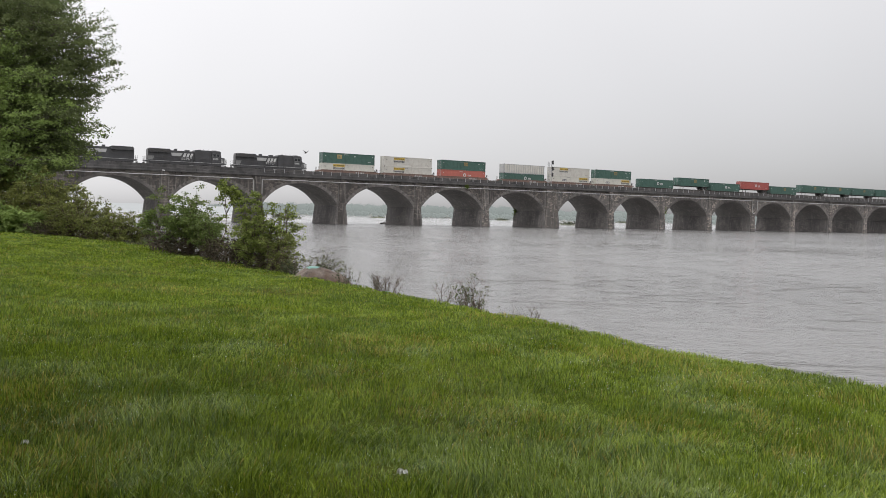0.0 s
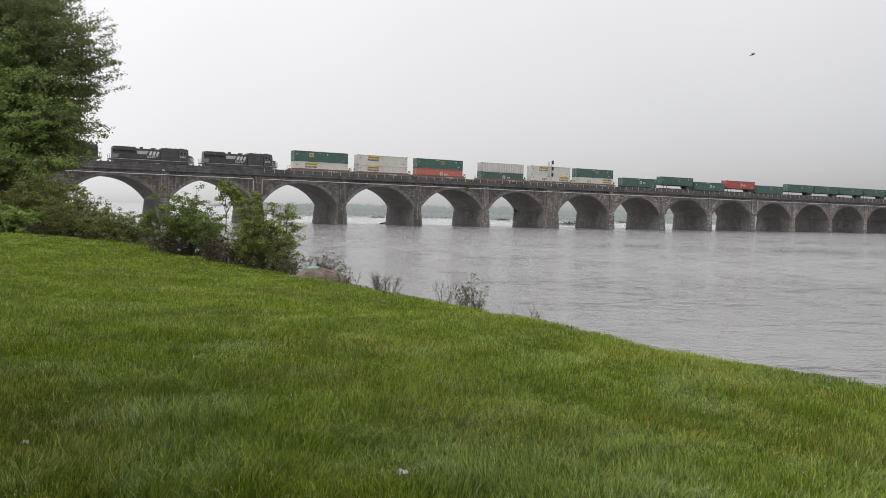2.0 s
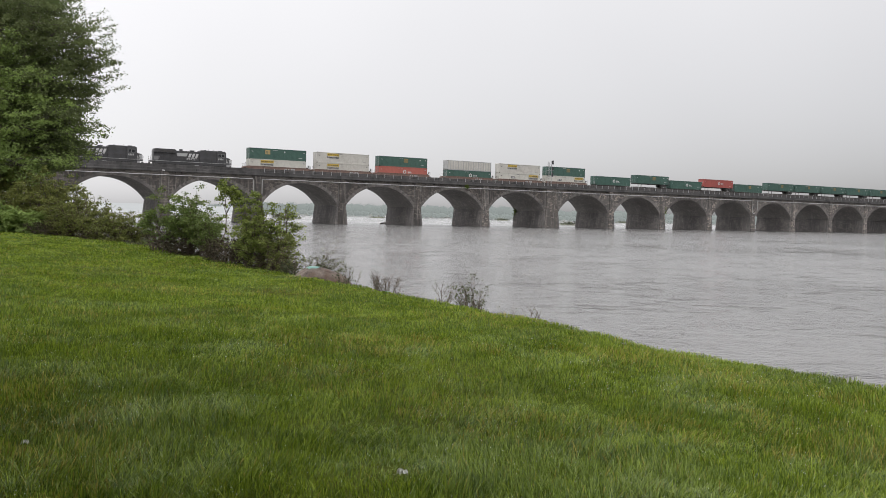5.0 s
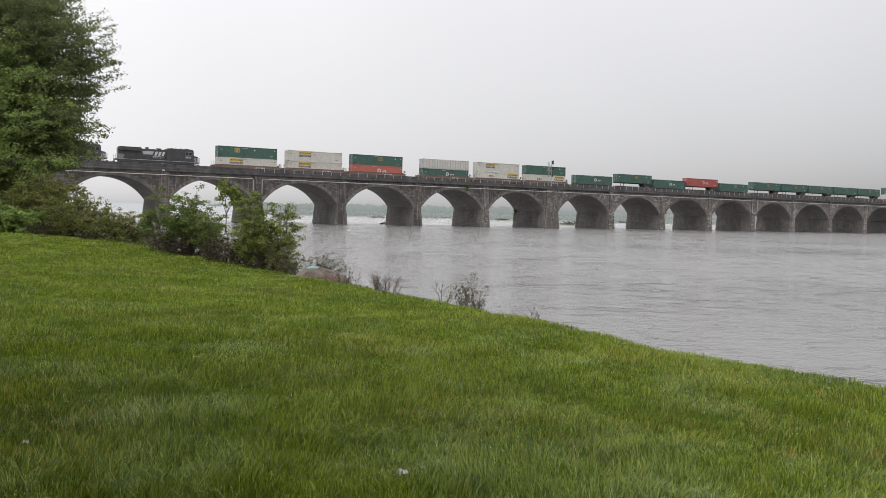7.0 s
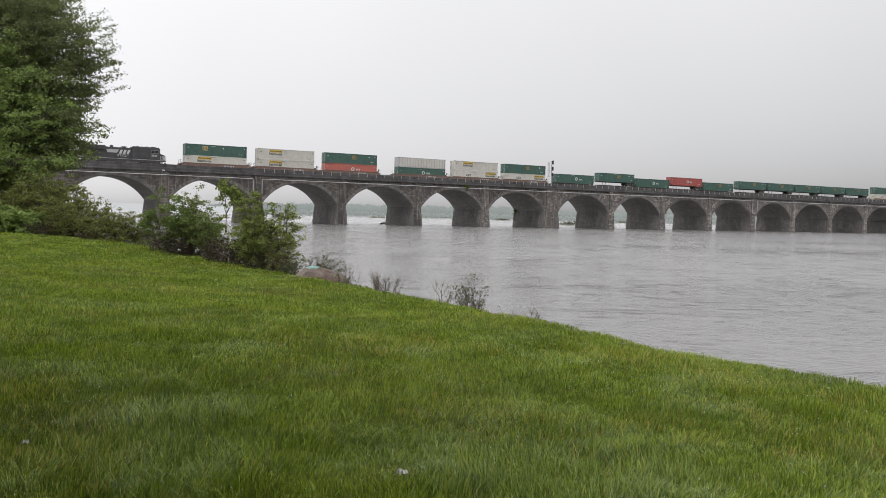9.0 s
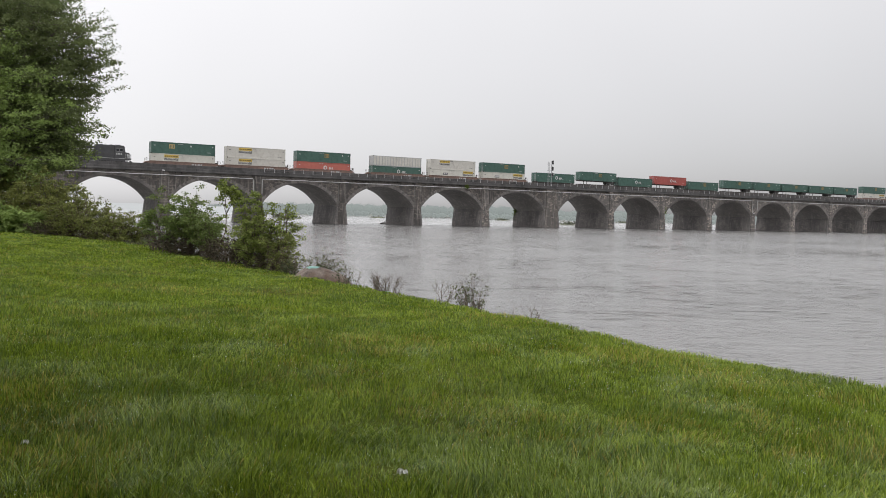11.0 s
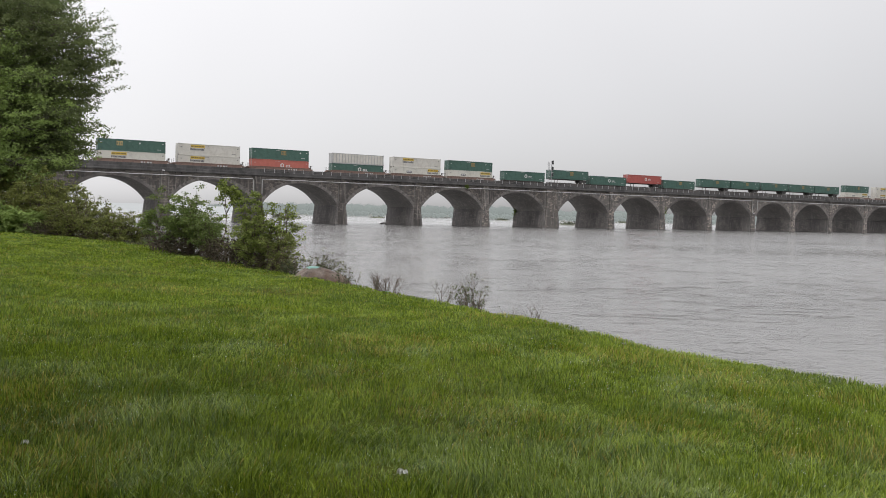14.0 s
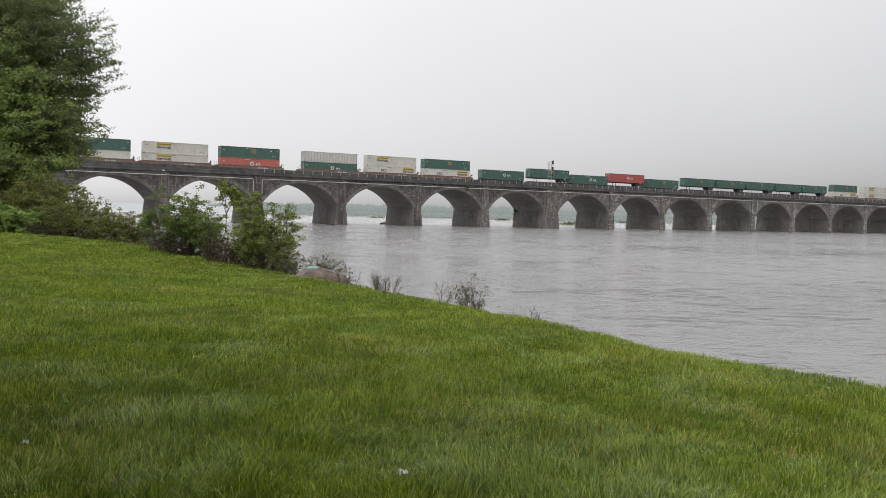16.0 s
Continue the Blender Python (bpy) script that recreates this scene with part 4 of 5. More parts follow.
def leaf_mesh(name, centres, size, rng, mat, flat=0.6):
    """Folded diamond leaves at the given places."""
    c = np.asarray(centres)
    n = len(c)
    d = rng.normal(size=(n, 3))
    d[:, 2] = d[:, 2] * 0.5 - 0.25
    d /= np.linalg.norm(d, axis=1)[:, None]
    up = rng.normal(size=(n, 3)) * (1 - flat) + np.array([0, 0, flat])
    s = np.cross(d, up)
    s /= np.linalg.norm(s, axis=1)[:, None] + 1e-9
    k = np.cross(s, d)
    ln = size * rng.uniform(0.65, 1.3, (n, 1))
    v = np.stack([c, c + d * ln * 0.5 + s * ln * 0.36 + k * ln * 0.1, c + d * ln, c + d * ln * 0.5 - s * ln * 0.36 + k * ln * 0.1], 1).reshape(-1, 3)
    i = np.arange(n)[:, None] * 4
    f = np.concatenate([i, i + 1, i + 2, i, i + 2, i + 3], 1).ravel()
    return array_mesh(name, v, f, np.arange(2 * n) * 3, mat)


def bend(rng, a, b, sag, k=4):
    a, b = np.asarray(a, float), np.asarray(b, float)
    out = []
    for i in range(k):
        t = i / (k - 1)
        p = a + (b - a) * t + np.array([0, 0, sag * math.sin(math.pi * t)])
        if 0 < i < k - 1:
            p = p + rng.normal(size=3) * 0.05 * np.linalg.norm(b - a)
        out.append(tuple(p))
    return out


def tree(x, y, height, centre, radii, clumps, leaf, mat, label, seed, per=26, sprays=11, k_size=1.0, skirt=None):
    """Tapered trunk, limbs to the clumps, twigs to the sprays, and leaves round each spray."""
    rng = np.random.default_rng(seed)
    z0 = ground_z(x, y) - 0.1
    ob = new("tree")
    tagged(ob, label, "tree")
    ob.location = (x, y, z0)
    base = np.array([x, y, z0])
    c, r = np.array(centre) - base, np.array(radii)
    wood = Geo()
    trunk = bend(rng, (0, 0, 0), (0.3, 0.2, height * 0.85), 0, 7)
    wood.tube(trunk, [0.24 - 0.03 * i for i in range(7)], 9)
    leaves = []
    for k in range(clumps + (skirt[2] if skirt else 0)):
        if k == clumps:               # low boughs that hang out to one side
            c, r = np.array(skirt[0]) - base, np.array(skirt[1])
        d = rng.normal(size=3)
        d /= np.linalg.norm(d)
        rad = rng.uniform(0.35, 1.0) ** 0.4 * (0.96 + 0.24 * noise.noise(Vector(d * 2.3 + seed)))
        tip = c + d * r * rad
        if tip[2] < 1.2:
            continue
        h = min(max(0.12, (tip[2] - 1.6) / height * 0.8), 0.8)
        i = h / 0.85 * 6
        q = np.array(trunk[min(int(i), 5)])
        q = q + (np.array(trunk[min(int(i), 5) + 1]) - q) * (i - int(i))
        wood.tube(bend(rng, q, tip, 0.25, 5), [0.06, 0.045, 0.032, 0.02, 0.008], 5)
        out = tip - np.array([0, 0, tip[2] * 0.8])
        out = out / (np.linalg.norm(out) + 1e-6)
        for s in range(sprays):
            o = (rng.normal(size=3) * np.array([0.55, 0.55, 0.28]) + out * 0.3 * rng.uniform(-1, 1.4)) * k_size
            e = tip + o
            wood.tube([tuple(tip - o * 0.15), tuple(e)], [0.01, 0.004], 3)
            axis_ = rng.normal(size=3) * np.array([0.55, 0.55, 0.2]) + out
            n = per if tip[0] + x > -24.5 else per // 3           # the side away from the lawn is thinner
            t = rng.uniform(-0.5, 0.5, (n, 1))
            leaves.append(e + (t * axis_ * 0.7 + rng.normal(size=(n, 3)) * np.array([0.085, 0.085, 0.04])) * k_size)
    part("trunk", wood, BARK, ob, "grey-brown trunk and limbs", True)
    part("crown", leaf_mesh("crown", np.concatenate(leaves), leaf, rng, mat, 0.5), mat, ob)
    return ob


def shrub(x, y, wide, deep, high, stems, leaf, mat, label, seed, per=60, bare=0.25, lean=(0, 0), droop=0.5, foot_in=0.35, category="bush"):
    """Many stems from one root; side branches arch out of them, with leaves in small bunches along each."""
    rng = np.random.default_rng(seed)
    ob = new("bush")
    tagged(ob, label, category)
    ob.location = (x, y, ground_z(x, y) - 0.05)
    wood, leaves = Geo(), []
    weed = wide < 0.8 and high < 1.3
    reach, droop = (0.1 + 0.08 * high, 0.0) if weed else (0.16 + 0.13 * high, droop)
    for k in range(stems):
        a = 2 * math.pi * rng.random()
        q = rng.random() ** 0.5
        foot = (foot_in * wide * q * math.cos(a), foot_in * deep * q * math.sin(a), 0)
        h = high * (1 - 0.45 * q * q) * rng.uniform(0.62, 1.06)
        tip = (wide * 0.5 * q * math.cos(a) * 1.1 + lean[0] * h, deep * 0.5 * q * math.sin(a) * 1.1 + lean[1] * h, h)
        pts = bend(rng, foot, tip, 0.05 * h, 5)
        r = 0.006 + 0.006 * high
        wood.tube(pts, [r, r * 0.8, r * 0.6, r * 0.4, r * 0.2], 4)
        branches = 4 + int(high * 1.6)
        for j in range(branches):
            t = bare + (1 - bare) * (j + rng.random()) / branches
            i = min(int(t * 4), 3)
            p = np.array(pts[i]) + (np.array(pts[i + 1]) - np.array(pts[i])) * (t * 4 - i)
            b = a + rng.normal() * 1.2
            out = np.array([math.cos(b), math.sin(b), rng.uniform(0.1, 0.9) + weed * 0.8])
            o = out * reach * rng.uniform(0.5, 1.5) * (1.2 - 0.6 * t)
            fall = np.array([0, 0, -droop * np.linalg.norm(o) * rng.uniform(0.3, 1.0)])
            wood.tube([tuple(p), tuple(p + o * 0.5 + fall * 0.2), tuple(p + o + fall)], [r * 0.4, r * 0.28, r * 0.12], 3)
            n = max(1, int(per * rng.uniform(0.35, 1.35)))
            nodes = np.sort(rng.uniform(0.2, 1.08, max(1, n // 6)))
            w = nodes[rng.integers(0, len(nodes), n)][:, None]
            leaves.append(p + o * w + fall * w ** 2 + rng.normal(size=(n, 3)) * leaf * np.array([0.75, 0.75, 0.5]))
    tagged(part("twig_mass", wood, TWIG, ob, "thin brown stems"), kind="stuff")
    if per:
        part("foliage", leaf_mesh("foliage", np.concatenate(leaves), leaf, rng, mat, 0.62), mat, ob)
    return ob


tree(-27.0, 44.0, 16.0, (-25.4, 44.0, 10.3), (7.4, 6.3, 6.2), 500, 0.11, MAPLE, "broad maple with dark green leaves on the river bank", 11, 62, 12, 1.25, ((-20.6, 41.5, 7.6), (2.9, 1.6, 1.3), 40))
tree(-24.6, 40.5, 12.0, (-22.9, 40.2, 7.9), (4.6, 3.9, 4.9), 190, 0.11, FRESH, "smaller tree with fresh green leaves", 23, 46, 12, 1.5, ((-22.0, 37.6, 6.4), (3.6, 0.9, 1.7), 36))
# added out of view: its crown darkens the near left of the lawn
tree(-5.2, 2.6, 8.6, (-5.4, 2.9, 7.3), (3.4, 3.4, 1.7), 190, 0.22, MAPLE, "unseen leafy tree, added to shade the lawn's near corner", 41, 17, 10, 1.5)
for x, y, wd, dp, h, st, leaf, mat, label, per, bare in (
        (-20.2, 38.5, 5.2, 3.0, 3.5, 84, 0.07, OLIVE, "tall tangled olive-green bush at the lawn's edge", 84, 0.06),
        (-16.9, 37.0, 3.0, 2.4, 3.0, 74, 0.066, OLIVE, "tangled olive-green bush at the lawn's edge", 78, 0.06),
        (-18.4, 35.3, 4.2, 1.4, 1.25, 64, 0.12, FRESH, "low deep green bush with long leaves", 67, 0.05),
        (-14.5, 34.6, 2.8, 2.0, 1.9, 60, 0.064, BRAMBLE, "brown-green bramble thicket on the bank", 39, 0.12),
        (-12.3, 33.0, 2.4, 1.8, 1.7, 60, 0.06, BRAMBLE, "brown-green bramble thicket above the water", 48, 0.12),
        (-10.4, 30.6, 1.8, 1.2, 0.95, 22, 0.06, DRY, "sparse brown bramble with few leaves", 18, 0.1),
        (-7.8, 26.6, 1.9, 1.5, 2.12, 38, 0.066, DEEP, "leafy bush fanning out from bare stems by the water", 54, 0.42),
        (-8.9, 26.9, 0.9, 0.6, 2.08, 8, 0.065, DEEP, "slender leafy bush leaning over the water", 50, 0.4),
        (-7.0, 25.7, 0.8, 0.8, 1.3, 16, 0.052, DEEP, "small dark bush with bare brown stems", 41, 0.35),
        (-4.95, 23.9, 1.5, 1.2, 2.4, 34, 0.06, LIGHT, "light green bush with arching branches", 66, 0.3),
        (-4.45, 23.9, 0.7, 0.3, 2.45, 7, 0.06, LIGHT, "upright leafy shoots of a young bush", 26, 0.3),
        (-4.4, 23.0, 1.0, 1.0, 1.25, 20, 0.048, BRAMBLE, "low olive-green bush with bare stems", 22, 0.25),
        (-3.4, 22.4, 1.3, 0.9, 1.35, 28, 0.046, DRY, "thin weedy bush with small dull leaves", 26, 0.15),
        (-8.9, 27.6, 1.3, 1.0, 1.2, 22, 0.055, UNDER, "dry brown undergrowth with few leaves", 16, 0.1),
        (-5.9, 24.4, 1.3, 0.9, 0.95, 24, 0.05, UNDER, "dry brown undergrowth with few leaves", 16, 0.1),
        (-7.6, 26.3, 1.9, 0.9, 0.95, 46, 0.055, UNDER, "dense brown undergrowth of twigs and dead leaves", 16, 0.02),
        (-6.3, 25.0, 1.3, 0.7, 0.9, 36, 0.055, UNDER, "dense brown undergrowth of twigs and dead leaves", 16, 0.02),
        (-4.7, 23.5, 1.8, 0.8, 0.85, 44, 0.055, UNDER, "dense brown undergrowth of twigs and dead leaves", 16, 0.02),
        (-15.1, 34.4, 3.2, 0.9, 0.9, 50, 0.055, UNDER, "dense brown undergrowth of twigs and dead leaves", 20, 0.02),
        (-12.6, 32.8, 2.6, 0.9, 0.9, 44, 0.055, UNDER, "dense brown undergrowth of twigs and dead leaves", 20, 0.02),
        (-10.6, 31.6, 2.6, 0.9, 0.8, 40, 0.055, UNDER, "dense brown undergrowth of twigs and dead leaves", 16, 0.02),
        (-2.25, 20.3, 0.7, 0.5, 0.62, 10, 0.045, DRY, "small weed with drooping stems", 7, 0.3),
        (-1.22, 18.6, 0.72, 0.5, 0.72, 26, 0.024, DRY, "bare grey twiggy weed", 2, 0.3),
        (0.56, 16.2, 0.5, 0.4, 1.02, 15, 0.04, DRY, "thin weed with small dull green leaves", 11, 0.15),
        (0.02, 16.9, 0.5, 0.3, 0.8, 7, 0.03, DRY, "dry brown weed stalks", 4, 0.5),
        (1.25, 15.2, 0.5, 0.3, 0.62, 6, 0.03, DRY, "short dry weed stalks", 2, 0.5),
        (1.65, 14.4, 0.4, 0.3, 0.65, 4, 0.03, DRY, "short dry weed stalks", 1, 0.5)):
    shrub(x, y, wd, dp, h, st, leaf, mat, label, int(abs(x) * 100), per, bare, foot_in=0.14 if bare in (0.42, 0.36) else 0.35)


def sapling(x, y, high, label, seed):
    """A slender leaning stem that forks near its top into tufts of fresh leaves."""
    rng = np.random.default_rng(seed)
    ob = new("sapling")
    tagged(ob, label, "sapling")
    ob.location = (x, y, ground_z(x, y) - 0.05)
    wood, leaves = Geo(), []
    fork = np.array([0.02, 0.0, high * 0.62])
    wood.tube(bend(rng, (0, 0, 0), fork, 0.0, 5), [0.022, 0.019, 0.016, 0.013, 0.01], 6)
    for tip in ((-0.2, 0.0, high * 0.92), (-0.12, 0.1, high), (0.06, -0.1, high * 0.97), (0.22, 0.05, high * 1.0), (0.34, 0.0, high * 0.9), (0.48, 0.0, high * 0.84), (0.2, 0.1, high * 0.82)):
        pts = bend(rng, fork, tip, 0.04, 4)
        wood.tube(pts, [0.009, 0.007, 0.005, 0.002], 4)
        for k in range(13):
            q = np.array(pts[2]) + (np.array(pts[3]) - np.array(pts[2])) * rng.uniform(-0.4, 1.1)
            e = q + rng.normal(size=3) * np.array([0.09, 0.09, 0.07])
            leaves.append(e + rng.normal(size=(9, 3)) * 0.03)
    part("stem", wood, TWIG, ob, "thin grey-brown forked stem")
    part("foliage", leaf_mesh("foliage", np.concatenate(leaves), 0.085, rng, LIGHT, 0.4), LIGHT, ob, "tuft of fresh yellow-green leaves")


sapling(-6.42, 25.4, 2.42, "tall young sapling with a tuft of fresh leaves", 77)



# ---- boulder, small things on the lawn ----
ROCK = material("brown_granite", (0.043, 0.035, 0.030), (0.185, 0.151, 0.129), 0.9, 6.0, bump=1.0, grain=7, specular=0.15, stain=((0.086, 0.050, 0.034), 2.2, 0.6))
TEAL = material("turquoise_paint", (0.07, 0.165, 0.14), (0.12, 0.23, 0.195), 0.6, 8.0, bump=0.2)


def boulder_point(a, b, r, lift=0.0):
    """A point of the boulder in its own space, at turn a and height angle b."""
    d = Vector((math.cos(a) * math.cos(b), math.sin(a) * math.cos(b), math.sin(b)))
    k = 1 + 0.16 * noise.noise(d * 1.6 + Vector((3.1, 0.4, 0.2))) + 0.05 * noise.noise(d * 5.0) + 0.02 * noise.noise(d * 14.0) + lift
    p = Vector((d.x * r[0], d.y * r[1], d.z * r[2])) * k
    p.x *= 1.23 if p.x > 0 else 0.66
    return (p.x, p.y, p.z + 0.14 * (p.x * -0.9 if p.x > 0 else p.x * 0.3))


def boulder(x, y, r, sink, label, patch=True):
    ob = new("boulder")
    ob.location = (x, y, ground_z(x, y) - sink)
    tagged(ob, label, "rock")
    g, na, nb = Geo(), 56, 26
    g.v = [boulder_point(2 * math.pi * i / na, -0.6 + (math.pi / 2 + 0.6) * j / nb, r) for j in range(nb + 1) for i in range(na)]
    g.f = [(j * na + i, j * na + (i + 1) % na, (j + 1) * na + (i + 1) % na, (j + 1) * na + i) for j in range(nb) for i in range(na)]
    part("rock", g, ROCK, ob, "", True)
    if patch:
        g, nb = Geo(), 6
        g.v = [boulder_point(2 * math.pi * i / na, math.pi / 2 - (0.27 + 0.06 * math.sin(3 * i / 9)) * (1 - j / nb), r, 0.012) for j in range(nb + 1) for i in range(na)]
        g.f = [(j * na + i, j * na + (i + 1) % na, (j + 1) * na + (i + 1) % na, (j + 1) * na + i) for j in range(nb) for i in range(na)]
        part("paint_patch", g, TEAL, ob, "turquoise paint on its top", True)
    return ob


boulder(-3.22, 21.3, (0.89, 0.6, 0.5), 0.13, "rounded brown granite boulder with a turquoise painted top")
boulder(-1.13, 17.75, (0.22, 0.18, 0.2), 0.18, "small stone with turquoise paint on its top")

SCRAP = material("white_scrap", (0.26, 0.26, 0.235), (0.5, 0.5, 0.46), 0.8, 20.0, bump=0.4)


def scrap(x, y, size, seed):
    """A crumpled bit of white paper caught in the grass."""
    rng = np.random.default_rng(seed)
    ob = new("paper_scrap")
    tagged(ob, "small crumpled white paper scrap lying in the grass", "litter", "paper scraps")
    ob.location = (x, y, ground_z(x, y) + 0.045)
    g, n = Geo(), 7
    h = rng.uniform(-0.3, 0.5, (n, n)) * size
    g.v = [((i / (n - 1) - 0.5) * size * 1.4, (j / (n - 1) - 0.5) * size, h[j, i] - 0.3 * size * (abs(i - 3) == 3)) for j in range(n) for i in range(n)]
    g.f = [(j * n + i, j * n + i + 1, (j + 1) * n + i + 1, (j + 1) * n + i) for j in range(n - 1) for i in range(n - 1)]
    part("paper", g, SCRAP, ob)


scrap(-0.185, 4.53, 0.043, 1)
scrap(-2.3, 4.75, 0.03, 2)

FLAGSTONE = material("pale_flagstone", (0.120, 0.102, 0.090), (0.204, 0.180, 0.162), 0.9, 6.0, bump=0.4)


def flagstone(x, y, turn):
    """A worn flat stone at the lawn's edge, with a chipped rim."""
    ob = new("flagstone")
    ob.matrix_world = pose(x, y, ground_z(x, y), 0, 2, turn)
    tagged(ob, "pale worn flagstone set in the grass at the lawn's edge", "stone slab")
    rim = [(0.34 * math.cos(t) * (1 + 0.12 * math.sin(3 * t)), 0.26 * math.sin(t) * (1 + 0.1 * math.cos(4 * t))) for t in (2 * math.pi * k / 18 for k in range(18))]
    v = [(p, q, -0.12) for p, q in rim] + [(p, q, 0.03) for p, q in rim] + [(p * 0.93, q * 0.93, 0.045) for p, q in rim]
    f = [(j * 18 + i, j * 18 + (i + 1) % 18, (j + 1) * 18 + (i + 1) % 18, (j + 1) * 18 + i) for j in range(2) for i in range(18)] + [tuple(range(36, 54))]
    part("slab", Geo().add(v, f), FLAGSTONE, ob)


flagstone(-2.41, 3.84, 15)

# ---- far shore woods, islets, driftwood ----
# far leaves emit pale grey: the mist before them is put into the material
HAZE_GLOW = material("far_leaves_haze_glow", (0.039, 0.043, 0.042), (0.042, 0.047, 0.045), 0.95, 0.05, bump=0.0, grain=6, island=0.05, specular=0.0, glow=6.4)
MIST_REED = material("misty_reeds", (0.1, 0.11, 0.085), (0.2, 0.21, 0.16), 0.95, 0.2, bump=0.0, grain=6, island=0.3, specular=0.0)
rng = np.random.default_rng(5)
pts, cores = [], Geo()
for k in range(720):
    x = -170 + 640 * rng.random() ** 0.95
    low = k % 3 == 0
    y = (541 + 10 * rng.random() if low else 560 + 90 * rng.random() ** 1.6) + 0.5 * x
    h = (rng.uniform(2.5, 4.0) if low else rng.uniform(6.0, 8.2)) * (1 + 0.25 * noise.noise((x * 0.02, 1.0, 0.0))) * smooth(-230, -60, x)
    n = 110
    d = rng.normal(size=(n, 3))
    d /= np.linalg.norm(d, axis=1)[:, None]
    wide = rng.uniform(0.6, 0.9) if low else rng.uniform(0.5, 0.85)
    c = np.array([x, y, (0.2 if low else 1.0) + h * 0.5])
    pts.append(c + d * np.array([h * wide, h * 0.4, h * 0.5]) * rng.uniform(0.7, 1.0, (n, 1)))
    ring = [[c + np.array([h * wide * math.cos(p) * math.cos(q), h * 0.4 * math.sin(p) * math.cos(q), h * 0.5 * math.sin(q)]) * (0.62 + 0.26 * rng.random())
             for p in (2 * math.pi * i / 9 for i in range(9))] for q in (-1.4, -0.8, -0.2, 0.4, 0.9, 1.4)]
    cores.add([p for r in ring for p in r], [(j * 9 + i, j * 9 + (i + 1) % 9, (j + 1) * 9 + (i + 1) % 9, (j + 1) * 9 + i) for j in range(5) for i in range(9)]
              + [tuple(range(45, 54))])
woods = part("far_woods", leaf_mesh("far_woods", np.concatenate(pts), 0.7, rng, HAZE_GLOW, 0.2), HAZE_GLOW, None,
             "belt of trees on the far shore, mist put in as leaf glow")
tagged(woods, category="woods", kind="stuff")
part("crown_mass", cores, HAZE_GLOW, woods, "", True)

# the low bank upstream; its mist is emitted in the colour of the horizon
MIST_GLOW = material("mist_glow_bank", (0.064, 0.066, 0.067), (0.067, 0.069, 0.07), 0.95, 0.02, bump=0.0, grain=5, specular=0.0, glow=7.6)
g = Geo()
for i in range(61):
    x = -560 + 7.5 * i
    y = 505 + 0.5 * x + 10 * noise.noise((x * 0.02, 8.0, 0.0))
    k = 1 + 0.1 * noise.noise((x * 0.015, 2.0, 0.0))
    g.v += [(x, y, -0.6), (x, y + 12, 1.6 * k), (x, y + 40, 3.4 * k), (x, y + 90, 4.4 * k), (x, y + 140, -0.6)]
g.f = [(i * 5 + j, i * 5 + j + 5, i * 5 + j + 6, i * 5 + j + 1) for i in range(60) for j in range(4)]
bank = part("far_bank", g, MIST_GLOW, None, "low far river bank, its pale mist put in as glow", True)
tagged(bank, category="river bank", kind="structure")


def wall_shrub(u, v, z, wide, high, seed):
    """A small plant rooted in a joint of the masonry."""
    rng = np.random.default_rng(seed)
    ob = new("wall_plant")
    ob.matrix_world = BRIDGE @ Matrix.Translation((u, v, z))
    tagged(ob, "small green shrub growing from a joint of the bridge masonry", "plant", "plants on the bridge")
    n = 420
    c = rng.normal(size=(n, 3)) * np.array([wide * 0.3, wide * 0.3, high * 0.3])
    w = Geo()
    for k in range(9):
        w.tube([(0, 0, -high * 0.2), tuple(c[k])], [0.03, 0.01], 4)
    part("twig", w, TWIG, ob)
    part("foliage", leaf_mesh("foliage", c, 0.3, rng, DEEP, 0.4), DEEP, ob)


wall_shrub(edges[4][0] - 0.1, WIDE - 0.8, 5.2, 1.2, 2.6, 1)
wall_shrub(edges[6][1] + 0.1, 0.3, 6.6, 1.5, 3.2, 2)
wall_shrub(62.9, -0.4, 11.9, 0.9, 0.9, 3)


def islet(x, y, wide, high, seed):
    rng = np.random.default_rng(seed)
    ob = new("reed_islet")
    ob.location = (x, y, 0)
    tagged(ob, "low river islet grown with pale reeds and scrub", "islet", "islets in the river")
    g = Geo()
    n = 20
    g.add([(wide * 0.5 * math.cos(t) * (1 + 0.2 * math.sin(3 * t + seed)), wide * 0.25 * math.sin(t), -0.6) for t in (2 * math.pi * k / n for k in range(n))]
          + [(wide * 0.36 * math.cos(t), wide * 0.17 * math.sin(t), 0.3) for t in (2 * math.pi * k / n for k in range(n))],
          [(k, (k + 1) % n, n + (k + 1) % n, n + k) for k in range(n)] + [tuple(range(n, 2 * n))])
    part("bank", g, MIST_REED, ob)
    m = int(wide * 60)
    c = np.stack([rng.normal(size=m) * wide * 0.2, rng.normal(size=m) * wide * 0.07, 0.2 + high * rng.random(m) ** 1.5 * rng.uniform(0.4, 1, m)], 1)
    part("reeds", leaf_mesh("reeds", c, 0.5, rng, MIST_REED, 0.1), MIST_REED, ob)


islet(-59.8, 341.8, 8.0, 1.9, 1)
islet(-68.0, 352.0, 5.0, 1.6, 2)
islet(51.5, 358.0, 11.0, 1.7, 3)
islet(34.0, 505.0, 9.0, 1.2, 4)
islet(-35.4, 461.0, 9.0, 0.5, 5)
islet(115.0, 545.0, 12.0, 1.3, 6)
islet(-165.0, 470.0, 22.0, 1.8, 7)


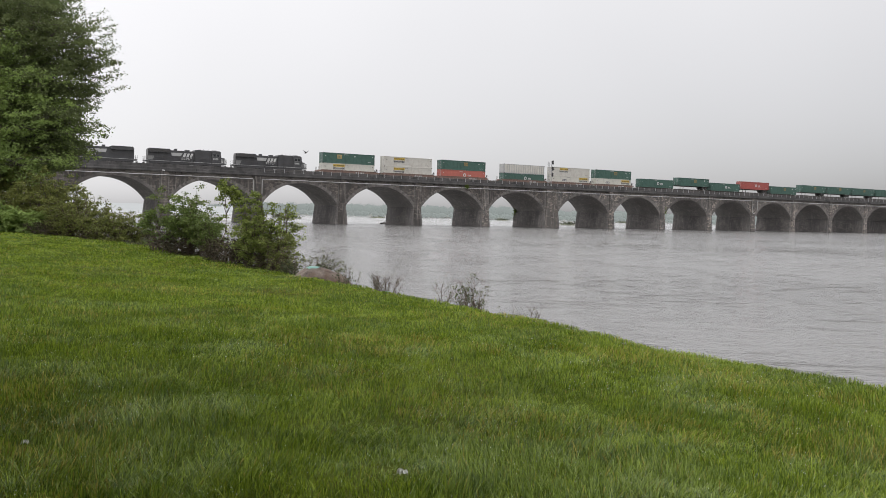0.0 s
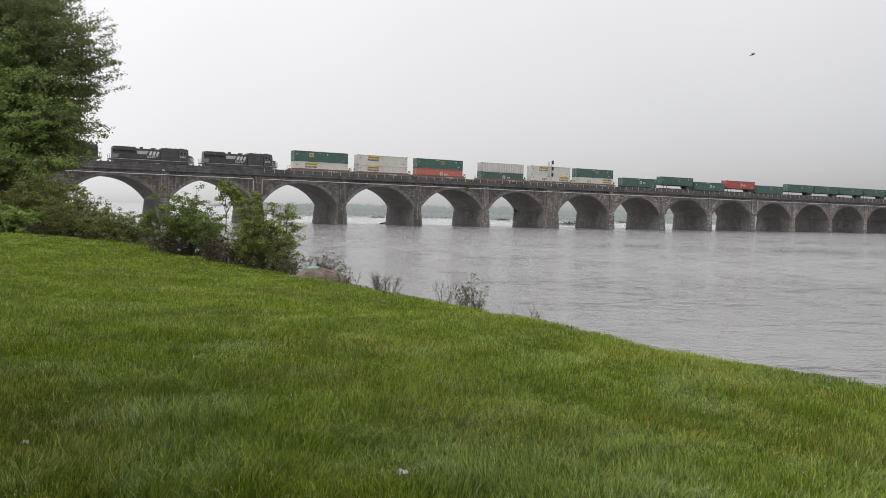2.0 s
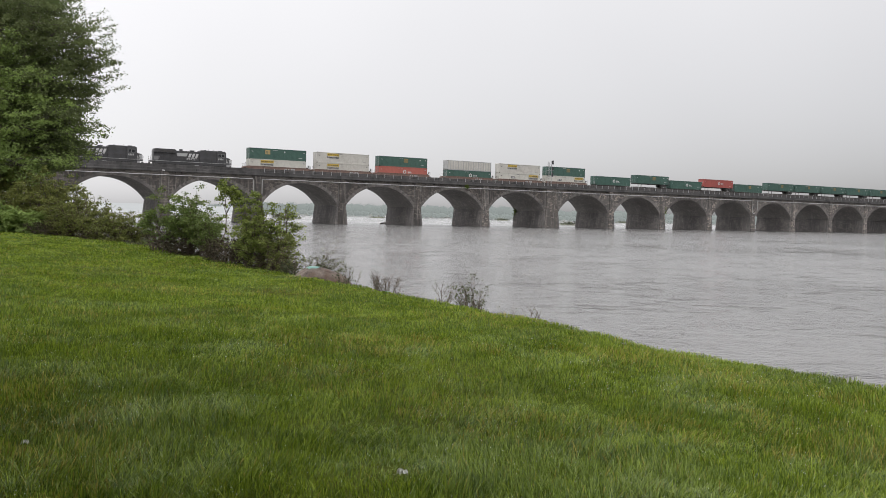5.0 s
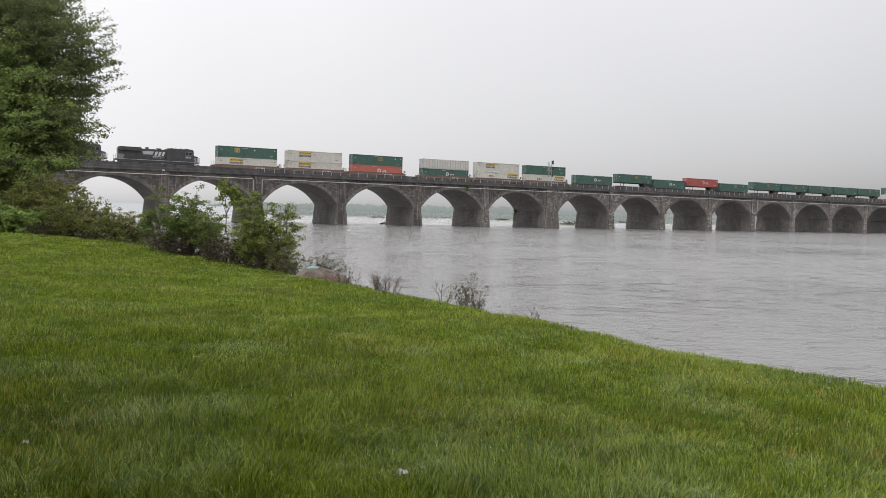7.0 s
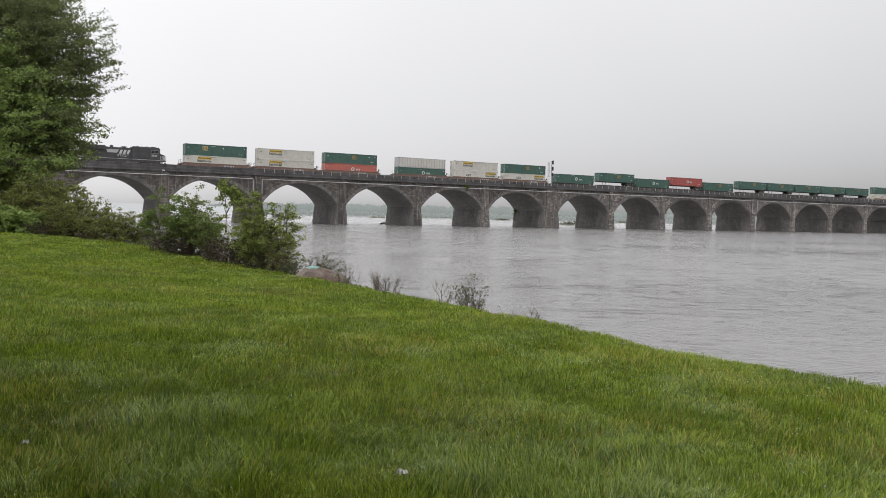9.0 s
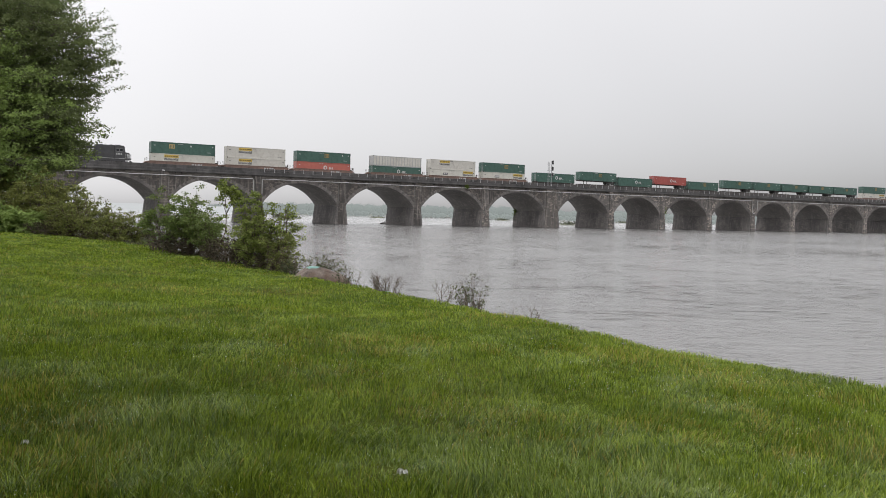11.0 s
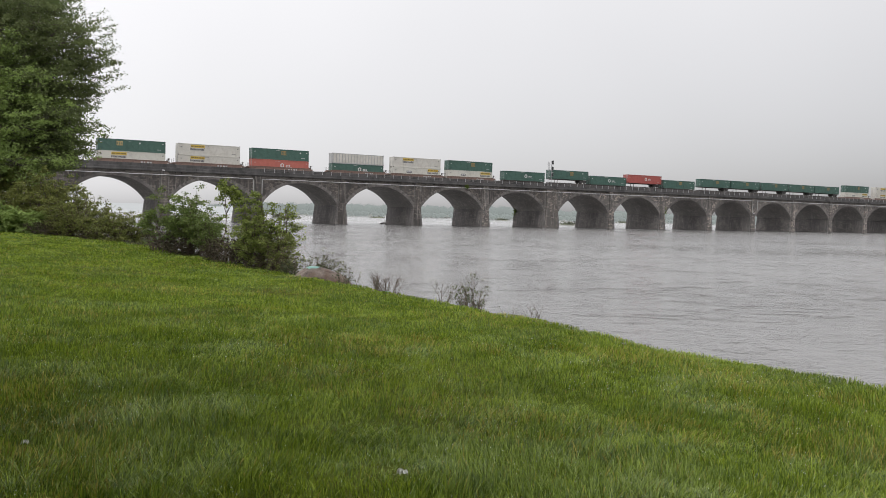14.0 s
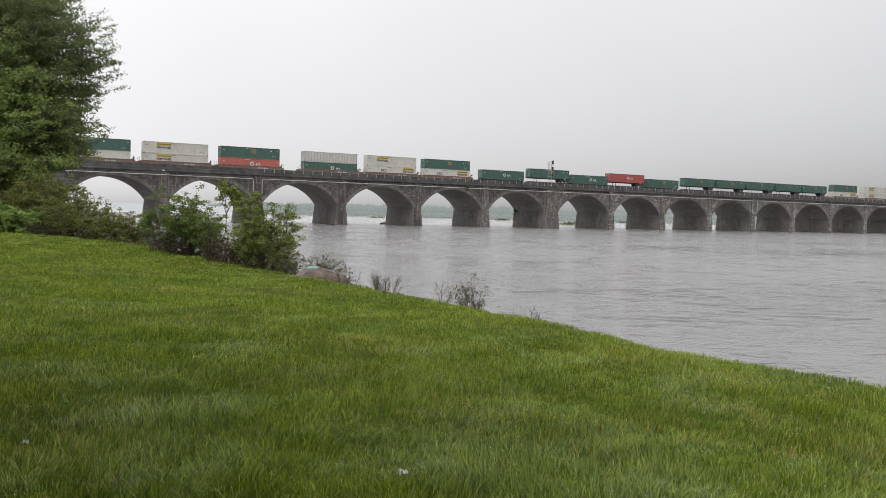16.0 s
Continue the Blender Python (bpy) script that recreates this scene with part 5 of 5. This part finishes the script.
def driftwood(x, y, turn, seed):
    rng = np.random.default_rng(seed)
    ob = new("driftwood")
    ob.matrix_world = pose(x, y, 0.0, 0, 0, turn)
    tagged(ob, "dark drift log caught at a bridge pier", "driftwood")
    part("log", Geo().tube(bend(rng, (-1.5, 0, 0.1), (1.3, 0, 0.45), 0.15, 6), [0.22, 0.25, 0.2, 0.18, 0.12, 0.06], 8), BARK, ob, "", True)
    for k in range(5):
        q = rng.uniform(-1.0, 1.2)
        part("snag", Geo().tube([(q, 0, 0.25), (q + rng.uniform(-0.3, 0.8), rng.uniform(-0.6, 0.6), rng.uniform(0.4, 1.0))], [0.07, 0.03], 5), BARK, ob)


driftwood(-18.0, 262.5, 25, 3)


# ---- birds ----
FEATHER = material("dark_feathers", (0.024, 0.022, 0.024), (0.058, 0.051, 0.048), 0.7, 20.0, bump=0.1, specular=0.15)
BELLY = material("brown_grey_feathers", (0.060, 0.050, 0.044), (0.120, 0.100, 0.088), 0.7, 20.0, bump=0.1, specular=0.15)


def bird(span):
    """A swallow that flies towards +y; each wing turns about its own root."""
    ob = new("swallow")
    tagged(ob, "small dark swallow in flight with long pointed wings", "bird", "swallows in flight")
    s = span / 0.32
    body = Geo().tube([(0, 0.085 * s, 0.004), (0, 0.07 * s, 0.006), (0, 0.045 * s, 0.004), (0, 0.0, 0), (0, -0.05 * s, 0), (0, -0.085 * s, 0.004)],
                      [0.003 * s, 0.013 * s, 0.016 * s, 0.021 * s, 0.015 * s, 0.005 * s], 10)
    part("body", body, BELLY, ob, "", True)
    part("tail", Geo().add([(-0.008 * s, -0.07 * s, 0.004), (0.008 * s, -0.07 * s, 0.004), (0.034 * s, -0.125 * s, 0.004), (0, -0.1 * s, 0.006), (-0.034 * s, -0.125 * s, 0.004)]
                           + [(-0.008 * s, -0.07 * s, 0), (0.008 * s, -0.07 * s, 0), (0.034 * s, -0.125 * s, 0), (0, -0.1 * s, 0.001), (-0.034 * s, -0.125 * s, 0)],
                           [(0, 1, 2, 3), (0, 3, 4), (8, 7, 6, 5), (9, 8, 5), (0, 5, 6, 1), (1, 6, 7, 2), (2, 7, 8, 3), (3, 8, 9, 4), (4, 9, 5, 0)]), FEATHER, ob, "forked tail")
    wings = []
    for q in (-1, 1):
        top = [(0, 0.035, 0.004), (0.05, 0.045, 0.008), (0.09, 0.03, 0.008), (0.155, -0.04, 0.002), (0.09, -0.012, 0.006), (0.045, -0.02, 0.006), (0, -0.03, 0.003)]
        v = [(q * x * s, y * s, z * s) for x, y, z in top] + [(q * x * s, y * s, z * s - 0.004) for x, y, z in top]
        n = len(top)
        f = [tuple(range(n)), tuple(range(2 * n - 1, n - 1, -1))] + [(i, i + n, (i + 1) % n + n, (i + 1) % n) for i in range(n)]
        wing = part("wing", Geo().add(v, f), FEATHER, ob)
        wing.location = (q * 0.012 * s, 0.01 * s, 0.008 * s)
        wings.append((wing, q, 0.012 * s))
    return ob, wings, s


FLIGHTS = (
    (0.38, (12, 42, 0.6), 0.0, 2.7, ((0, -6.36, 39.41, 6.81), (0.1, -5.91, 38.97, 6.82), (0.2, -5.2, 38.57, 6.86), (0.3, -4.37, 38.16, 6.9), (0.4, -3.22, 37.77, 6.95),
                      (0.6, -1.13, 36.87, 7.26), (0.8, 0.9, 35.84, 7.53), (1.0, 2.93, 35.7, 7.94), (1.2, 4.89, 35.45, 8.22), (1.5, 7.45, 34.92, 8.93),
                      (1.8, 10.17, 34.05, 10.06), (2.0, 11.7, 33.45, 10.65), (2.4, 14.47, 32.16, 11.54), (2.7, 16.67, 32.02, 12.41), (3.5, 25, 33, 15),
                      (16.0, 90, 20, 30))),
    (0.30, (5, 35, 0.6), 3.5, 5.4, ((0, 45, 5, 26), (3.5, 8.55, 17.35, 9.41), (3.8, 5.39, 16.79, 7.92), (3.9, 4.46, 17.15, 7.47), (4.0, 3.15, 17.57, 6.64), (4.1, 2.35, 17.76, 6.01),
                      (4.2, 1.32, 18.92, 5.44), (4.5, -2.67, 21.83, 5.02), (4.8, -7.0, 20.6, 5.79), (5.1, -10.25, 16.4, 7.02), (5.5, -14.48, 12.7, 8.46), (16.0, -90, -40, 30))),
    (0.44, (-56, 10, 0.6, 30), 7.1, 7.8, ((0, -60, -20, 24), (7.1, -3.91, 6.39, 4.02), (7.3, -2.49, 6.54, 4.53), (7.4, -1.72, 6.32, 5.08), (7.5, -1.07, 6.18, 5.6), (7.6, -0.46, 6.02, 6.11),
                      (7.9, 1.7, 5.6, 8.16), (16.0, 60, -40, 35))),
    (0.43, (-25, 25, 0.817), 7.7, 8.4, ((0, -75, 10, 20), (7.6, -4.6, 4.4, 4.6), (7.9, -1.94, 4.92, 4.59), (8.0, -0.81, 5.03, 4.6), (8.1, 0.4, 4.98, 4.6), (8.2, 1.59, 4.84, 4.6), (8.3, 2.66, 4.8, 4.68),
                      (8.6, 6.07, 4.6, 5.06), (16.0, 90, -30, 28))))
birds = [(*bird(span), beat, t0, t1, rows) for span, beat, t0, t1, rows in FLIGHTS]

# ---- lawn grass ----
def blade_material(name, dark, light, island=0.24, rough=0.3, shine=0.5):
    m = leaf_material(name, dark, light, island=island, scale=0.9, shine=shine)
    m.node_tree.nodes["Principled BSDF"].inputs["Roughness"].default_value = rough
    m.node_tree.nodes["Mix Shader"].inputs[0].default_value = 0.35
    return m


GRASS = blade_material("lawn_grass", (0.052, 0.093, 0.006), (0.228, 0.296, 0.028), rough=0.4, shine=0.25)
COARSE = blade_material("broad_deep_green_grass", (0.048, 0.085, 0.009), (0.204, 0.271, 0.044), rough=0.33, shine=0.45)
STRAW = blade_material("dry_straw_grass", (0.144, 0.126, 0.020), (0.360, 0.315, 0.081), rough=0.5, shine=0.15)


def field(x, y, scale, seed):
    """Smooth noise at many places of the lawn."""
    return np.array([noise.noise((p * scale, q * scale, seed)) for p, q in zip(x.tolist(), y.tolist())])


def lawn_places(rng, count, r0, r1, power, a0, a1):
    r = rng.uniform(r0 ** power, r1 ** power, count) ** (1 / power)
    a = rng.uniform(radians(a0), radians(a1), count)
    x, y = r * np.sin(a), r * np.cos(a)
    w, t = DX * x + DY * y, -DY * x + DX * y
    grid = np.linspace(-60, 90, 1501)
    keep = w - np.interp(t, grid, np.array([crest(v) for v in grid])) < 0.5
    return x[keep], y[keep], r[keep]


def blades(rng, x, y, r, arched):
    """Blades that arch over the way their tuft leans; arched ones have one more joint."""
    n = len(x)
    z = np.array([ground_z(p, q) for p, q in zip(x.tolist(), y.tolist())])
    tuft = field(x, y, 1.3, 7.0) + 0.8 * field(x, y, 4.2, 2.0)
    turn = 0.6 + 3.2 * field(x, y, 0.9, 12.0) + 2.0 * field(x, y, 3.1, 17.0)
    laid = np.clip(0.22 + 0.9 * field(x, y, 1.1, 21.0) + 0.6 * field(x, y, 3.7, 25.0), 0, 0.8) * np.clip(1.4 - 0.06 * r, 0.3, 1)
    dry = field(x, y, 0.55, 31.0) + 0.7 * field(x, y, 2.6, 35.0)
    broad = field(x, y, 0.7, 41.0) + 0.5 * field(x, y, 2.9, 45.0) + np.clip((6.5 - r) * 0.12, -0.3, 0.35)
    rank = np.clip((-1.0 - x) * 0.6, 0, 1) * np.clip((5.2 - r) * 0.6, 0, 1)      # longer grass left unmown
    h = np.maximum(0.022, 0.052 + 0.046 * tuft) * rng.uniform(0.5, 1.4, n) * np.clip(1.35 - 0.045 * r, 0.62, 1.25) * (1 + 0.5 * rank)
    h *= np.where(rng.random(n) < 0.03, 1.5, 1.0)
    wd = np.maximum(0.0021, 0.0003 * r) * np.clip(1 + 0.035 * (r - 15), 1, 2) * rng.uniform(0.65, 1.4, n)
    lt = turn + rng.normal(size=n) * 1.3
    ll = h * (rng.uniform(0.1, 0.8, n) + laid * rng.uniform(0.2, 1.1, n))
    st = lt + math.pi / 2 + rng.normal(size=n) * 0.45
    side = np.stack([np.cos(st) * wd, np.sin(st) * wd, np.zeros(n)], 1)
    base = np.stack([x, y, z - 0.01], 1)
    sink = laid * rng.uniform(0.1, 0.75, n)

    def at(q):
        k = ll * q ** 1.5
        return base + np.stack([np.cos(lt) * k, np.sin(lt) * k, (h + 0.01) * (q * 1.15 - (0.15 + 0.6 * sink) * q ** 3)], 1)

    pick = rng.random(n)
    kind = np.where(pick < np.clip(0.05 + 0.6 * (dry - 0.1), 0.03, 0.36) * np.clip(0.6 + 0.06 * r, 0.6, 1) * np.clip(1.6 - 0.035 * r, 0.5, 1), 2, np.where(rng.random(n) < np.clip(0.32 + 1.3 * broad, 0.04, 0.92), 1, 0))
    if arched:
        p, q = at(0.45), at(0.8)
        v = np.stack([base - side * 0.8, base + side * 0.8, p + side, p - side, q + side * 0.75, q - side * 0.75, at(1.0)], 1)
        face, starts, size, m = [0, 1, 2, 3, 3, 2, 4, 5, 5, 4, 6], [0, 4, 8], 11, 7
    else:
        p = at(0.6)
        v = np.stack([base - side, base + side, p + side * 0.8, p - side * 0.8, at(1.0)], 1)
        face, starts, size, m = [0, 1, 2, 3, 3, 2, 4], [0, 4], 7, 5
    flat = (np.arange(n)[:, None] * m + np.array(face)[None]).ravel()
    begin = (np.arange(n)[:, None] * size + np.array(starts)[None]).ravel()
    return v.reshape(-1, 3), flat, begin, np.repeat(kind, len(starts))


def grass():
    """Blades ever wider and sparser away from the place where the lawn is seen closest."""
    rng = np.random.default_rng(8)
    sets = [blades(rng, *lawn_places(rng, 165000, 2.8, 10.5, 0.55, -31, 30), True),
            blades(rng, *lawn_places(rng, 410000, 10.2, 50, 0.2, -32, 30), False),
            blades(rng, *lawn_places(rng, 40000, 0.4, 26, 0.6, -180, 180), False)]
    v0 = f0 = 0
    verts, flat, begin, kind = [], [], [], []
    for v, f, b, k in sets:
        verts.append(v), flat.append(f + v0), begin.append(b + f0), kind.append(k)
        v0, f0 = v0 + len(v), f0 + len(f)
    me = array_mesh("lawn_grass", np.concatenate(verts), np.concatenate(flat), np.concatenate(begin), GRASS)
    me.materials.append(COARSE)
    me.materials.append(STRAW)
    me.polygons.foreach_set("material_index", np.concatenate(kind).astype(np.int32))
    ob = part("lawn_grass", me, GRASS, None, "mown wet green lawn grass with yellowish patches")
    tagged(ob, category="grass", kind="stuff")


def dew():
    """Drops of dew on the nearer grass."""
    rng = np.random.default_rng(31)
    n = 3200
    r = rng.uniform(3.4 ** 0.5, 11 ** 0.5, n) ** 2
    a = rng.uniform(radians(-34), radians(30), n)
    x, y = r * np.sin(a), r * np.cos(a)
    keep = np.array([noise.noise((float(p) * 0.8, float(q) * 0.8, 4.0)) > -0.12 and DX * p + DY * q < crest(-DY * p + DX * q) for p, q in zip(x, y)])
    x, y, r = x[keep], y[keep], r[keep]
    n = len(x)
    z = np.array([ground_z(float(p), float(q)) for p, q in zip(x, y)]) + rng.uniform(0.045, 0.08, n)
    c = np.stack([x, y, z], 1)
    s = (rng.uniform(0.0009, 0.0024, n) * (0.6 + r / 9))[:, None, None]
    o = np.array([[1, 0, 0], [0, 1, 0], [-1, 0, 0], [0, -1, 0], [0, 0, 1.2], [0, 0, -1.2]])
    v = (c[:, None, :] + s * o[None]).reshape(-1, 3)
    f = np.array([0, 1, 4, 1, 2, 4, 2, 3, 4, 3, 0, 4, 1, 0, 5, 2, 1, 5, 3, 2, 5, 0, 3, 5])
    flat = (np.arange(n)[:, None] * 6 + f[None]).ravel()
    ob = part("dew_drops", array_mesh("dew_drops", v, flat, np.arange(8 * n) * 3, DEW, True), DEW, None, "clear drops of dew on the grass tips")
    tagged(ob, category="dew", kind="stuff")


DEW = material("dew", (0.6, 0.62, 0.61), (0.75, 0.76, 0.75), 0.08, 5.0, bump=0.0, specular=1.0)
grass()
dew()

# ---- stones of the arch rings ----
STONE_MESHES = [w.mesh("voussoir", VOUSSOIR) for w in STONES]
for n in range(FIRST, LAST):
    arch_ring(n)


# ---- what moves ----
TIMES = [0.0, 0.1, 4.0, 8.0, 12.0, 15.9, 16.0]


def fly(ob, rows):
    """A row for each place, turned along the way to the next."""
    out = []
    for i, (t, *p) in enumerate(rows):
        a, b = Vector(rows[max(i - 1, 0)][1:]), Vector(rows[min(i + 1, len(rows) - 1)][1:])
        d = (b - a).normalized()
        side = d.cross((0, 0, 1)).normalized()
        up = side.cross(d)
        m = Matrix((side, d, up)).transposed().to_4x4()
        out.append((t, Matrix.Translation(p) @ m))
    walk(ob, out)


def motions():
    for ob, u, z, turn in moving:
        walk(ob, [(t, BRIDGE @ pose(u - 4.226 * t, TRACK_V, z, 0, 0, turn)) for t in TIMES])
    walk(river, [(t, Matrix.Translation((0.22 * t, -0.35 * t, 0))) for t in TIMES])
    for ob, wings, s, beat, t0, t1, rows in birds:
        fly(ob, rows)
        ahead = beat[3] if len(beat) > 3 else 0
        for wing, q, x in wings:
            beats = [t0 + k / 30 for k in range(int((t1 - t0) * 30) + 1)]
            keys = [(0.0, 10)] if t0 > 0.05 else []
            keys += [(t, beat[0] + beat[1] * math.sin(2 * math.pi * 5.2 * t + beat[2])) for t in beats] + [(16.0, 10)]
            walk(wing, [(t, Matrix.Translation((q * x, 0.01 * s, 0.008 * s)) @ Matrix.Rotation(radians(-q * a), 4, "Y") @ Matrix.Rotation(radians(q * ahead), 4, "Z")) for t, a in keys])


motions()
